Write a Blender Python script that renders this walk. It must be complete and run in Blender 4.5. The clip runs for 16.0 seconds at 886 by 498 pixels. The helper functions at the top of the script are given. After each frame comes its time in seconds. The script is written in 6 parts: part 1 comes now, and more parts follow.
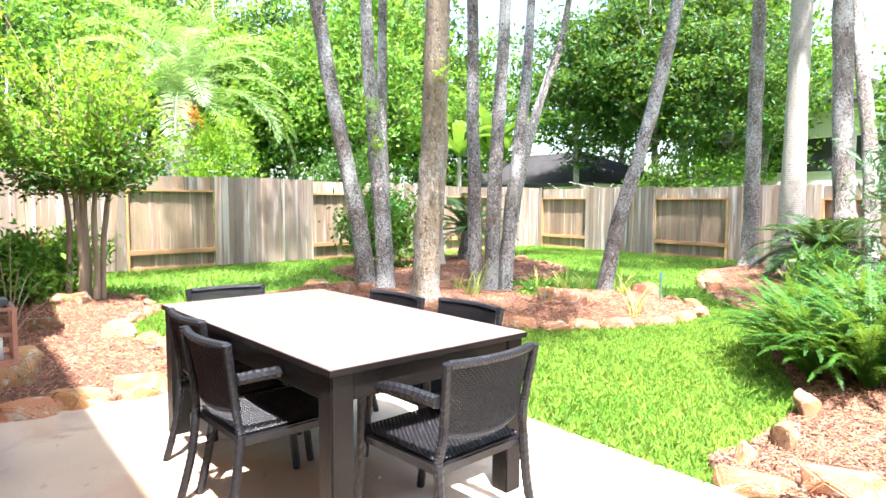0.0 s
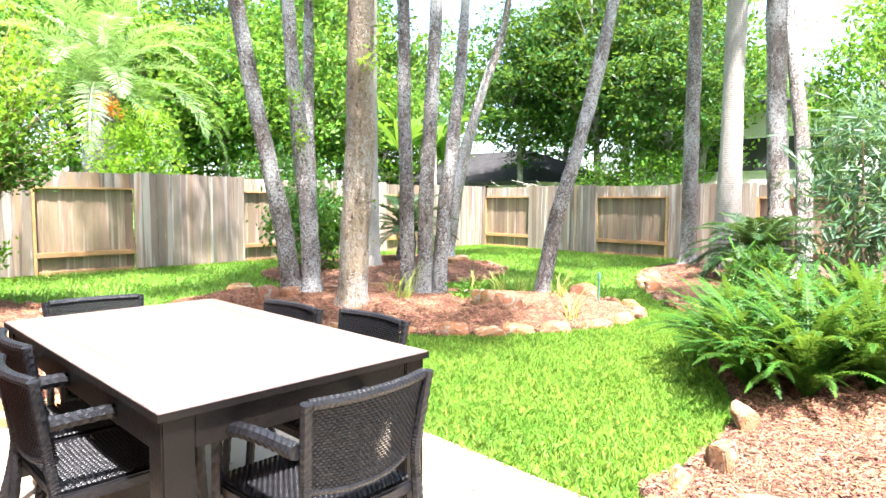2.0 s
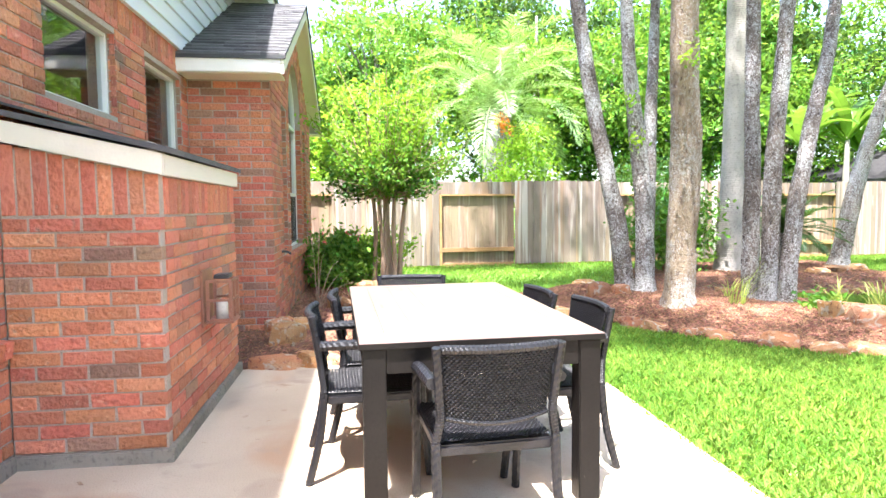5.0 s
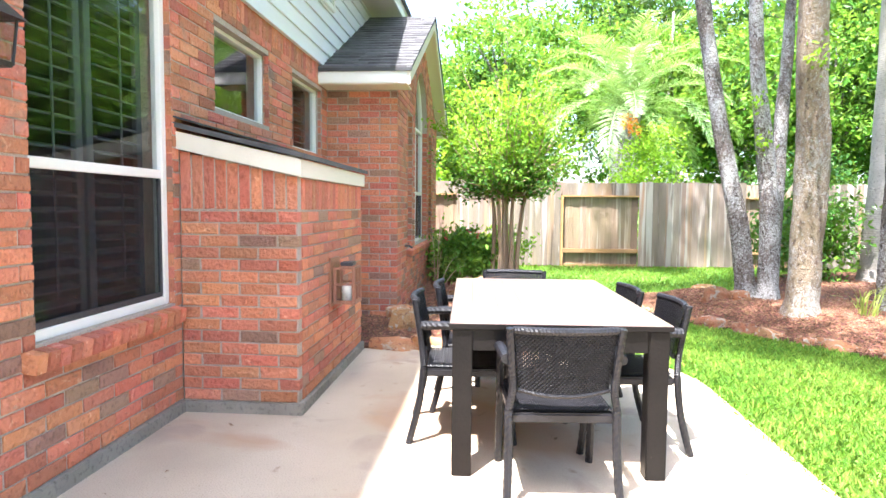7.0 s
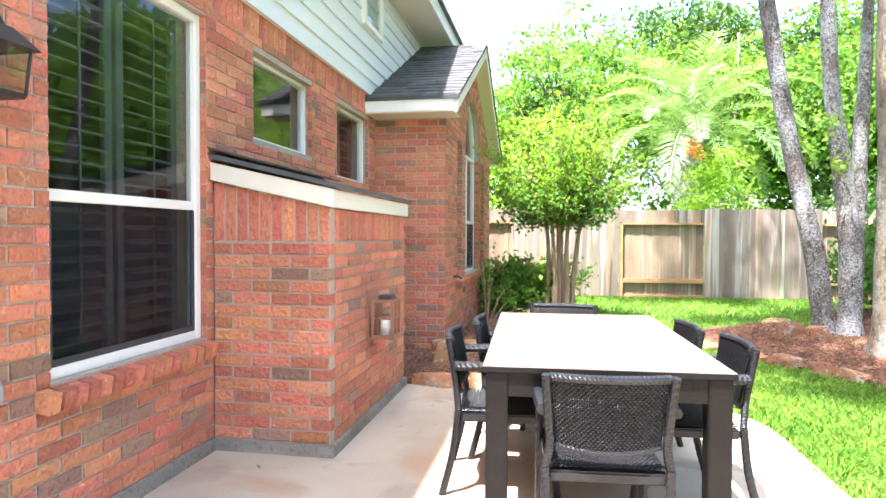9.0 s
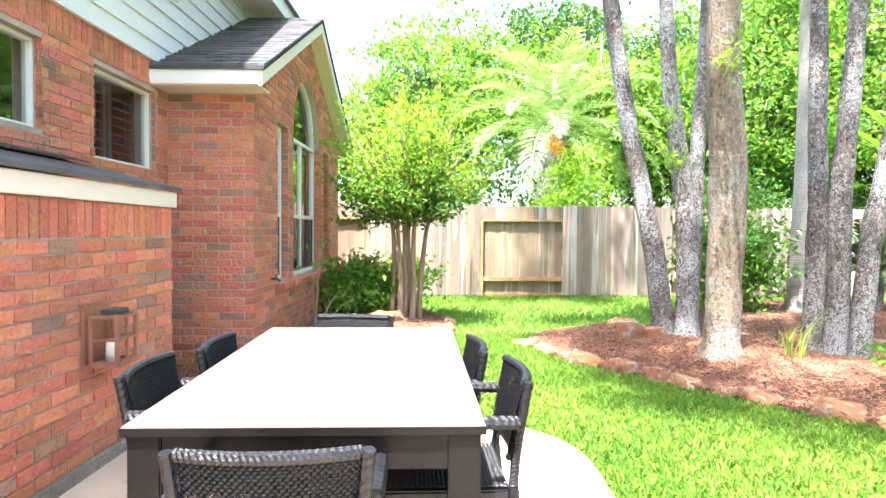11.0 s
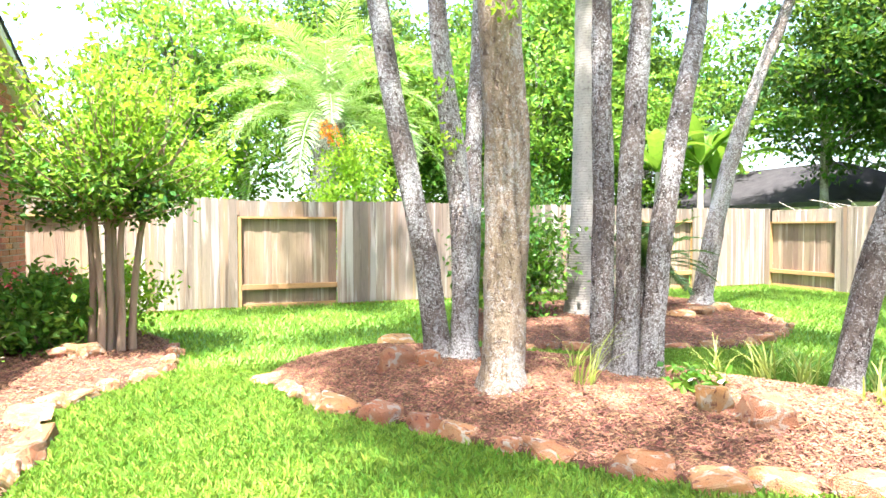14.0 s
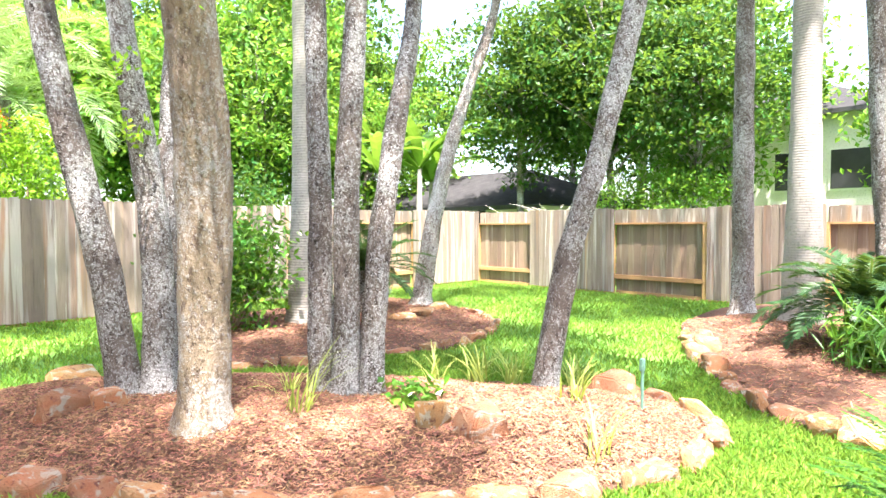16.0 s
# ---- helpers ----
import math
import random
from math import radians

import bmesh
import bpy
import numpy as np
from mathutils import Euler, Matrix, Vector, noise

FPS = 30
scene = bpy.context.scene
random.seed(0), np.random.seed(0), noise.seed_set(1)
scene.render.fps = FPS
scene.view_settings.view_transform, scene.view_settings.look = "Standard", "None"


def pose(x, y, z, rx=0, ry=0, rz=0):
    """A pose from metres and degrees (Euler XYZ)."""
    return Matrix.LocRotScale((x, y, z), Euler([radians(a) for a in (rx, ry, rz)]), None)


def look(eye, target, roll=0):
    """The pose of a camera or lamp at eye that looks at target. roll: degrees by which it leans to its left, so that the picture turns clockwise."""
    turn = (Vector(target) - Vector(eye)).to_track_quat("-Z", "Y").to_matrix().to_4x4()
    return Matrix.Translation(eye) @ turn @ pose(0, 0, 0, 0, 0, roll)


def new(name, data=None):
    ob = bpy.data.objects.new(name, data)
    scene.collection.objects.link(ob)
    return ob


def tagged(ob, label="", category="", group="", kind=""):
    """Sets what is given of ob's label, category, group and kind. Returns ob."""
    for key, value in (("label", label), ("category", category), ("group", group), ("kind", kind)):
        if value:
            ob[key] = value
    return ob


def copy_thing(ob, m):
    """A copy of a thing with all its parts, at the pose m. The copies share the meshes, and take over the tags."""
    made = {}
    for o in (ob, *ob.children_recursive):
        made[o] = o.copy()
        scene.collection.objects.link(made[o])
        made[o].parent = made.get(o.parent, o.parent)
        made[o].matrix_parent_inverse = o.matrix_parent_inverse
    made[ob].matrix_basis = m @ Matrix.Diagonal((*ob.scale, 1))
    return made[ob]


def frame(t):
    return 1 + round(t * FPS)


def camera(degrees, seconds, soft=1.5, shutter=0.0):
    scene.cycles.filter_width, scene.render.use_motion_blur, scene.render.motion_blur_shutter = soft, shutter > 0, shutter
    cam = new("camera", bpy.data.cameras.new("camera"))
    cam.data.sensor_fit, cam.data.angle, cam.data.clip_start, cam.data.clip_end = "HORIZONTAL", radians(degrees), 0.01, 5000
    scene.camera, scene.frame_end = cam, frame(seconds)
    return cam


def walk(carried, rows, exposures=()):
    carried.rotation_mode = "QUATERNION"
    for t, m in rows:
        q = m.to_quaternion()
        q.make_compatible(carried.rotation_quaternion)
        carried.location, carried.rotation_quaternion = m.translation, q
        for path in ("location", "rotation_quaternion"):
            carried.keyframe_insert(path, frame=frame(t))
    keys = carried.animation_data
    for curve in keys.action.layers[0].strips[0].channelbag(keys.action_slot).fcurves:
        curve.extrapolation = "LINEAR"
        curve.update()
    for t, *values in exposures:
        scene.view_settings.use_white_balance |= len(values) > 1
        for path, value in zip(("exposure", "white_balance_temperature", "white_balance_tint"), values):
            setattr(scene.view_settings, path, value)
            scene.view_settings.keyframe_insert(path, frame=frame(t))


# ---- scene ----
cam = camera(70.9, 16.0)
PATH = [
    (0, (0.733, 1.162, 1.343), (1.985, 2.715, 1.195), 0.3),
    (0.5, (0.758, 1.176, 1.337), (2.026, 2.715, 1.187), 0.3),
    (1, (0.834, 1.188, 1.336), (2.144, 2.692, 1.185), 0.3),
    (1.5, (1.002, 1.256, 1.328), (2.36, 2.716, 1.176), 0.2),
    (2, (1.198, 1.342, 1.337), (2.57, 2.789, 1.186), 0.3),
    (2.5, (1.385, 1.408, 1.323), (2.744, 2.867, 1.173), 0.2),
    (3, (1.522, 1.427, 1.318), (2.757, 2.993, 1.173), 0.2),
    (3.5, (1.652, 1.346, 1.32), (2.567, 3.119, 1.181), 0.0),
    (4, (1.738, 1.141, 1.309), (2.322, 3.049, 1.176), -0.1),
    (4.2, (1.709, 1.009, 1.303), (2.209, 2.941, 1.171), -0.4),
    (6.3, (2.014, 0.278, 1.289), (2.001, 2.274, 1.155), 0.5),
    (6.5, (2.001, 0.235, 1.291), (1.951, 2.23, 1.159), 0.5),
    (7, (1.981, 0.196, 1.297), (1.82, 2.185, 1.161), 0.5),
    (7.5, (1.964, 0.185, 1.313), (1.696, 2.162, 1.175), 0.4),
    (8, (1.966, 0.226, 1.325), (1.613, 2.194, 1.269), 0.2),
    (8.2, (1.974, 0.249, 1.326), (1.609, 2.215, 1.279), 0.2),
    (10.3, (2.444, 0.998, 1.286), (2.271, 2.989, 1.232), 0.4),
    (10.5, (2.513, 1.1, 1.285), (2.396, 3.095, 1.23), 0.4),
    (11, (2.698, 1.343, 1.312), (2.697, 3.342, 1.257), 0.4),
    (11.5, (2.847, 1.589, 1.303), (2.935, 3.587, 1.247), 0.4),
    (12, (2.947, 1.863, 1.321), (3.116, 3.855, 1.264), 0.5),
    (12.5, (3.118, 2.132, 1.326), (3.37, 4.115, 1.27), 0.3),
    (13, (3.254, 2.403, 1.335), (3.623, 4.368, 1.278), 0.5),
    (13.5, (3.354, 2.719, 1.359), (3.861, 4.653, 1.296), -0.1),
    (14, (3.43, 2.913, 1.351), (4.061, 4.809, 1.287), -0.1),
    (14.5, (3.581, 3.081, 1.38), (4.328, 4.935, 1.315), -0.2),
    (15, (3.684, 3.148, 1.396), (4.555, 4.947, 1.329), -0.2),
    (15.5, (3.752, 3.245, 1.407), (4.856, 4.911, 1.338), -0.2),
    (16, (3.77, 3.269, 1.427), (5.131, 4.733, 1.355), -0.2),
]
walk(cam, [(t, look(eye, target, roll)) for t, eye, target, roll in PATH], exposures=[(0, 2.68, 6250, 12), (3.5, 2.70, 6350, 11), (6.3, 2.82, 6150, 12), (8.2, 2.80, 6150, 12), (11.0, 2.93, 6250, 12), (12.5, 2.86, 6350, 12), (16.0, 2.86, 6600, 12)])

# ---- world, sun, exposure ----
world = bpy.data.worlds.new("world")
scene.world = world
world.use_nodes = True
_n = world.node_tree.nodes
_sky = _n.new("ShaderNodeTexSky")
_sky.sky_type = "NISHITA"
_sky.sun_disc = False
SUN_EL, SUN_AZ = 68.0, 208.0
_sky.sun_elevation, _sky.sun_rotation = radians(SUN_EL), radians(SUN_AZ)
_sky.air_density, _sky.dust_density, _sky.ozone_density = 1.0, 3.0, 1.0
world.node_tree.links.new(_sky.outputs[0], _n["Background"].inputs[0])
_n["Background"].inputs[1].default_value = 0.14
sun = new("sun", bpy.data.lights.new("sun", "SUN"))
sun.data.energy, sun.data.angle, sun.data.color = 5.0, radians(1.2), (1.0, 0.96, 0.91)
_az = radians(SUN_AZ)
sun.matrix_world = look((0, 0, 30), Vector((0, 0, 30)) - Vector((math.sin(_az) * math.cos(radians(SUN_EL)), math.cos(_az) * math.cos(radians(SUN_EL)), math.sin(radians(SUN_EL)))))

# ---- materials ----


def material(name, c1, c2, scale=4.0, rough=0.8, bump=0.3, bscale=60.0, metal=0.0, spots=None, wave=None, island=0.0, rand=0.0, trans=0.0, stretch=(1, 1, 1), spec=0.5, coat=0.0, grain=1.0, coat_ior=1.5):
    """Base colour mixed by broad and fine noise; spots: (colour, scale, threshold); wave: (scale, depth, axis)."""
    m = bpy.data.materials.new(name)
    m.use_nodes = True
    nt = m.node_tree
    N, L = nt.nodes, nt.links
    b = N["Principled BSDF"]
    b.inputs["Roughness"].default_value = rough
    b.inputs["Metallic"].default_value = metal
    b.inputs["Specular IOR Level"].default_value = spec
    b.inputs["Coat Weight"].default_value, b.inputs["Coat Roughness"].default_value = coat, 0.22
    b.inputs["Coat IOR"].default_value = coat_ior
    tc = N.new("ShaderNodeTexCoord")
    mp = N.new("ShaderNodeMapping")
    mp.inputs["Scale"].default_value = stretch
    L.new(tc.outputs["Object"], mp.inputs[0])
    if rand:
        oi, sh = N.new("ShaderNodeObjectInfo"), N.new("ShaderNodeVectorMath")
        sh.operation = "MULTIPLY"
        sh.inputs[1].default_value = (37.0, 91.0, 53.0)
        L.new(oi.outputs["Random"], sh.inputs[0])
        L.new(sh.outputs[0], mp.inputs["Location"])

    def noise_tex(s, detail=4.0, dist=0.0):
        t = N.new("ShaderNodeTexNoise")
        t.inputs["Scale"].default_value, t.inputs["Detail"].default_value, t.inputs["Distortion"].default_value = s, detail, dist
        L.new(mp.outputs[0], t.inputs["Vector"])
        return t

    def mix(fac, a, c):
        x = N.new("ShaderNodeMix")
        x.data_type = "RGBA"
        for sock, v in ((x.inputs[0], fac), (x.inputs[6], a), (x.inputs[7], c)):
            if isinstance(v, (tuple, float, int)):
                sock.default_value = (*v, 1) if isinstance(v, tuple) else v
            else:
                L.new(v, sock)
        return x.outputs[2]

    def ramp(v, lo, hi):
        r = N.new("ShaderNodeMapRange")
        r.inputs[1].default_value, r.inputs[2].default_value = lo, hi
        L.new(v, r.inputs[0])
        return r.outputs[0]

    big, fine = noise_tex(scale), noise_tex(bscale, 6.0)
    col = mix(ramp(big.outputs[0], 0.3, 0.7), c1, c2)
    dark = tuple(v * (1 - 0.45 * grain) for v in c1)
    col = mix(ramp(fine.outputs[0], 0.52, 0.8), col, dark)
    if spots:
        for sc, ss, th in spots:
            sp = noise_tex(ss, 5.0, 0.6)
            col = mix(ramp(sp.outputs[0], th - 0.02, th + 0.07), col, sc)
    if island or rand:
        if island:
            g = N.new("ShaderNodeNewGeometry")
            src = g.outputs["Random Per Island"]
        else:
            g = N.new("ShaderNodeObjectInfo")
            src = g.outputs["Random"]
        amount = island or rand
        h = N.new("ShaderNodeHueSaturation")
        v = N.new("ShaderNodeMapRange")
        v.inputs[3].default_value, v.inputs[4].default_value = 1 - amount, 1 + amount
        L.new(src, v.inputs[0])
        L.new(v.outputs[0], h.inputs["Value"])
        w = N.new("ShaderNodeTexWhiteNoise")
        w.noise_dimensions = "1D"
        L.new(src, w.inputs["W"])
        hv = N.new("ShaderNodeMapRange")
        hv.inputs[3].default_value, hv.inputs[4].default_value = 0.5 - 0.05 * amount, 0.5 + 0.05 * amount
        L.new(w.outputs[0], hv.inputs[0])
        L.new(hv.outputs[0], h.inputs["Hue"])
        L.new(col, h.inputs["Color"])
        col = h.outputs[0]
    L.new(col, b.inputs["Base Color"])
    bp = N.new("ShaderNodeBump")
    bp.inputs["Strength"].default_value, bp.inputs["Distance"].default_value = bump, 0.02
    height = fine.outputs[0]
    if wave:
        ws, wd, axis = wave
        wt = N.new("ShaderNodeTexWave")
        wt.bands_direction = axis
        wt.inputs["Scale"].default_value, wt.inputs["Distortion"].default_value = ws, wd
        wt.inputs["Detail"].default_value = 3.0
        L.new(mp.outputs[0], wt.inputs["Vector"])
        ad = N.new("ShaderNodeMath")
        L.new(wt.outputs[1], ad.inputs[0])
        L.new(fine.outputs[0], ad.inputs[1])
        height = ad.outputs[0]
    L.new(height, bp.inputs["Height"])
    L.new(bp.outputs[0], b.inputs["Normal"])
    if trans:
        tr = N.new("ShaderNodeBsdfTranslucent")
        L.new(mix(0.35, col, (0.5, 0.75, 0.08)), tr.inputs[0])
        ms = N.new("ShaderNodeMixShader")
        ms.inputs[0].default_value = trans
        L.new(b.outputs[0], ms.inputs[1])
        L.new(tr.outputs[0], ms.inputs[2])
        L.new(ms.outputs[0], N["Material Output"].inputs[0])
    return m


M = {
    "concrete": material("concrete", (0.50, 0.42, 0.33), (0.38, 0.31, 0.235), 0.9, 0.85, 0.35, 110, grain=0.8, spots=[((0.40, 0.28, 0.19), 0.8, 0.55), ((0.35, 0.28, 0.22), 2.3, 0.60), ((0.27, 0.19, 0.13), 6.0, 0.68), ((0.20, 0.15, 0.11), 38.0, 0.72)]),
    "footing": material("footing", (0.17, 0.15, 0.12), (0.28, 0.25, 0.21), 3, 0.9, 0.4, 40),
    "mortar": material("mortar", (0.37, 0.30, 0.245), (0.45, 0.38, 0.32), 5, 0.95, 0.4, 90),
    "brick": material("brick", (0.53, 0.165, 0.085), (0.48, 0.19, 0.115), 3.5, 0.9, 1.0, 42, rand=0.26, spots=[((0.30, 0.17, 0.12), 9, 0.66), ((0.62, 0.30, 0.19), 24, 0.64)]),
    "brick_dark": material("brick_dark", (0.27, 0.15, 0.10), (0.34, 0.19, 0.13), 4, 0.9, 1.0, 42, rand=0.24),
    "brick_joined": material("brick_joined", (0.53, 0.17, 0.09), (0.49, 0.205, 0.13), 3.5, 0.9, 1.0, 42, island=0.3, spots=[((0.30, 0.18, 0.13), 2.6, 0.61), ((0.62, 0.31, 0.20), 24, 0.64)]),
    "white": material("white_paint", (0.78, 0.76, 0.72), (0.70, 0.68, 0.63), 3, 0.55, 0.05, 40, grain=0.15),
    "cream": material("cream_trim", (0.72, 0.66, 0.56), (0.64, 0.58, 0.48), 3, 0.6, 0.1, 60, stretch=(1, 0.1, 1), grain=0.2),
    "siding": material("siding", (0.70, 0.71, 0.69), (0.62, 0.63, 0.62), 2, 0.6, 0.1, 50, stretch=(1, 0.1, 1), grain=0.2),
    "shingle": material("shingle", (0.055, 0.055, 0.06), (0.11, 0.105, 0.11), 6, 0.75, 0.6, 200, island=0.4),
    "shingle_piece": material("shingle_piece", (0.06, 0.058, 0.064), (0.11, 0.105, 0.11), 6, 0.7, 0.6, 200, rand=0.4),
    "darktrim": material("dark_metal", (0.03, 0.03, 0.035), (0.055, 0.055, 0.06), 4, 0.5, 0.2, 60),
    "fence": material("fence_wood", (0.245, 0.19, 0.148), (0.165, 0.132, 0.107), 1.0, 0.9, 0.5, 26, rand=0.32, stretch=(4, 4, 0.35), spots=[((0.34, 0.305, 0.27), 1.7, 0.55), ((0.11, 0.08, 0.058), 2.6, 0.61), ((0.27, 0.175, 0.11), 1.1, 0.59), ((0.44, 0.41, 0.375), 4.5, 0.66)]),
    "fence_in": material("fence_wood_inner", (0.25, 0.175, 0.117), (0.185, 0.13, 0.09), 1.0, 0.9, 0.5, 26, rand=0.26, stretch=(4, 4, 0.35), spots=[((0.34, 0.275, 0.215), 1.7, 0.58), ((0.115, 0.075, 0.05), 2.6, 0.62)]),
    "rail": material("fence_rail", (0.38, 0.215, 0.085), (0.29, 0.17, 0.08), 2, 0.85, 0.4, 40, rand=0.15, stretch=(0.6, 6, 6)),
    "bark_tan": material("bark_tan", (0.26, 0.165, 0.105), (0.34, 0.25, 0.17), 3, 0.85, 0.5, 25, stretch=(1, 1, 0.2)),
    "palmbark": material("palm_bark", (0.26, 0.235, 0.205), (0.33, 0.30, 0.27), 3, 0.9, 0.25, 30, wave=(9.0, 2.0, "Z")),
    "mulch": material("mulch", (0.17, 0.078, 0.046), (0.085, 0.04, 0.026), 9, 0.95, 1.0, 70),
    "chip": material("mulch_chip", (0.31, 0.155, 0.09), (0.185, 0.085, 0.05), 5, 0.9, 0.4, 60, island=0.6),
    "soil": material("lawn_soil", (0.08, 0.19, 0.02), (0.12, 0.24, 0.03), 1.2, 0.95, 0.8, 60, spots=[((0.30, 0.26, 0.10), 3.0, 0.68)]),
    "blade": material("grass_blade", (0.235, 0.355, 0.06), (0.12, 0.24, 0.03), 0.9, 0.6, 0.0, 20, island=0.55, trans=0.33, spec=0.3),
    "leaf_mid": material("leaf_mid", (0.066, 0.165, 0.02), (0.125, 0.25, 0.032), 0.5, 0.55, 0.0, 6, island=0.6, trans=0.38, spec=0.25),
    # leaf_dark: dark-leaved plants, and painted shade within and under other crowns
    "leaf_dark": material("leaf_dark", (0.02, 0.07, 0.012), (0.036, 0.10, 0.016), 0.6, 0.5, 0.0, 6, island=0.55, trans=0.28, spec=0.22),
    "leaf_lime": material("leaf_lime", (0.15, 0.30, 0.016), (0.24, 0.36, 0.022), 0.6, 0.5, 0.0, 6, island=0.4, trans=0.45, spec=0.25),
    "leaf_gloss": material("leaf_gloss", (0.05, 0.15, 0.018), (0.10, 0.23, 0.022), 1.0, 0.32, 0.0, 6, island=0.5, trans=0.28, spec=0.4),
    "leaf_blue": material("leaf_blue", (0.07, 0.15, 0.09), (0.10, 0.19, 0.09), 1.0, 0.5, 0.0, 6, island=0.35, trans=0.25),
    "palm": material("palm_leaf", (0.17, 0.28, 0.10), (0.25, 0.35, 0.155), 0.6, 0.4, 0.0, 8, island=0.35, trans=0.3),
    "sago": material("sago_leaf", (0.018, 0.055, 0.018), (0.03, 0.075, 0.022), 0.6, 0.45, 0.0, 8, island=0.3, trans=0.15, spec=0.3),
    "fern": material("fern_leaf", (0.022, 0.078, 0.01), (0.052, 0.14, 0.014), 0.8, 0.5, 0.0, 8, island=0.55, trans=0.32, spec=0.25),
    "straw": material("straw_leaf", (0.38, 0.40, 0.10), (0.26, 0.34, 0.07), 2, 0.6, 0.0, 8, island=0.3, trans=0.35),
    "orange": material("orange_fruit", (0.80, 0.24, 0.02), (0.85, 0.34, 0.04), 3, 0.6, 0.1, 40, island=0.3),
    "red": material("red_flower", (0.62, 0.05, 0.05), (0.7, 0.10, 0.08), 3, 0.6, 0.1, 40, island=0.2),
    "pinkwhite": material("pale_flower", (0.80, 0.60, 0.55), (0.85, 0.75, 0.68), 3, 0.6, 0.1, 40),
    "rock": material("sandstone", (0.40, 0.16, 0.06), (0.36, 0.22, 0.115), 1.4, 0.9, 1.0, 18, rand=0.34, spots=[((0.40, 0.345, 0.27), 1.8, 0.56), ((0.17, 0.065, 0.04), 3.0, 0.61)]),
    "tabletop": material("tabletop_wood", (0.27, 0.19, 0.18), (0.22, 0.148, 0.14), 2.2, 0.3, 0.05, 60, stretch=(6, 0.8, 1), spots=[((0.14, 0.085, 0.075), 2.6, 0.66), ((0.10, 0.06, 0.055), 5.0, 0.71)], coat=1.0, coat_ior=1.65, spec=0.6),
    "tablebody": material("table_body", (0.0045, 0.0038, 0.0036), (0.008, 0.0065, 0.006), 5, 0.45, 0.12, 60, spec=0.18, spots=[((0.20, 0.17, 0.15), 26, 0.74)]),
    "wicker": material("wicker", (0.006, 0.006, 0.0075), (0.012, 0.0115, 0.014), 8, 0.38, 0.25, 120, island=0.4, spec=0.36),
    "glassdark": material("window_screen", (0.02, 0.022, 0.024), (0.03, 0.032, 0.034), 4, 0.7, 0.1, 200),
    "blind": material("shutter_slat", (0.06, 0.07, 0.075), (0.05, 0.058, 0.062), 3, 0.5, 0.05, 40),
    "bronze": material("lantern_bronze", (0.012, 0.011, 0.011), (0.022, 0.02, 0.018), 10, 0.4, 0.2, 90),
    "copper": material("copper", (0.36, 0.17, 0.11), (0.28, 0.13, 0.09), 6, 0.5, 0.2, 60, metal=0.4),
    "candle": material("frosted_glass", (0.75, 0.70, 0.62), (0.66, 0.62, 0.55), 4, 0.4, 0.1, 60),
    "greybox": material("grey_plastic", (0.26, 0.26, 0.27), (0.32, 0.32, 0.33), 6, 0.5, 0.1, 60),
    "plaster": material("far_wall", (0.74, 0.71, 0.66), (0.68, 0.65, 0.60), 0.8, 0.9, 0.2, 20),
    "darkroof": material("far_roof", (0.035, 0.034, 0.036), (0.05, 0.048, 0.05), 3, 1.0, 0.4, 30, spec=0.05),
    "twig": material("pale_twig", (0.62, 0.57, 0.50), (0.5, 0.45, 0.40), 5, 0.9, 0.3, 40),
    # room dimness behind the glass, put into the colour
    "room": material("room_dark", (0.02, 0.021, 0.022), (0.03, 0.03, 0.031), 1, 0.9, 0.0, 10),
    "greenstake": material("green_stake", (0.09, 0.20, 0.15), (0.12, 0.24, 0.19), 6, 0.5, 0.1, 50),
}


def glass_material():
    m = bpy.data.materials.new("window_glass")
    m.use_nodes = True
    N, L = m.node_tree.nodes, m.node_tree.links
    N.clear()
    out, mx = N.new("ShaderNodeOutputMaterial"), N.new("ShaderNodeMixShader")
    tr, gl, fr = N.new("ShaderNodeBsdfTransparent"), N.new("ShaderNodeBsdfGlossy"), N.new("ShaderNodeLayerWeight")
    pw, ma = N.new("ShaderNodeMath"), N.new("ShaderNodeMath")
    pw.operation, ma.operation = "POWER", "MULTIPLY_ADD"
    tr.inputs[0].default_value = (0.75, 0.8, 0.78, 1)
    gl.inputs["Roughness"].default_value = 0.01
    fr.inputs["Blend"].default_value = 0.5
    pw.inputs[1].default_value = 4.0
    ma.inputs[1].default_value, ma.inputs[2].default_value = 0.85, 0.07
    L.new(fr.outputs["Facing"], pw.inputs[0])
    L.new(pw.outputs[0], ma.inputs[0])
    L.new(ma.outputs[0], mx.inputs[0])
    L.new(tr.outputs[0], mx.inputs[1])
    L.new(gl.outputs[0], mx.inputs[2])
    L.new(mx.outputs[0], out.inputs[0])
    return m


M["glass"] = glass_material()


def screen_material():
    """Fine dark mesh: part of the light goes through."""
    m = bpy.data.materials.new("insect_screen")
    m.use_nodes = True
    N, L = m.node_tree.nodes, m.node_tree.links
    tr, mx = N.new("ShaderNodeBsdfTransparent"), N.new("ShaderNodeMixShader")
    b = N["Principled BSDF"]
    b.inputs["Base Color"].default_value = (0.018, 0.02, 0.022, 1)
    b.inputs["Roughness"].default_value = 0.8
    b.inputs["Specular IOR Level"].default_value = 0.1
    mx.inputs[0].default_value = 0.42
    L.new(tr.outputs[0], mx.inputs[1])
    L.new(b.outputs[0], mx.inputs[2])
    L.new(mx.outputs[0], N["Material Output"].inputs[0])
    return m


M["screen"] = screen_material()


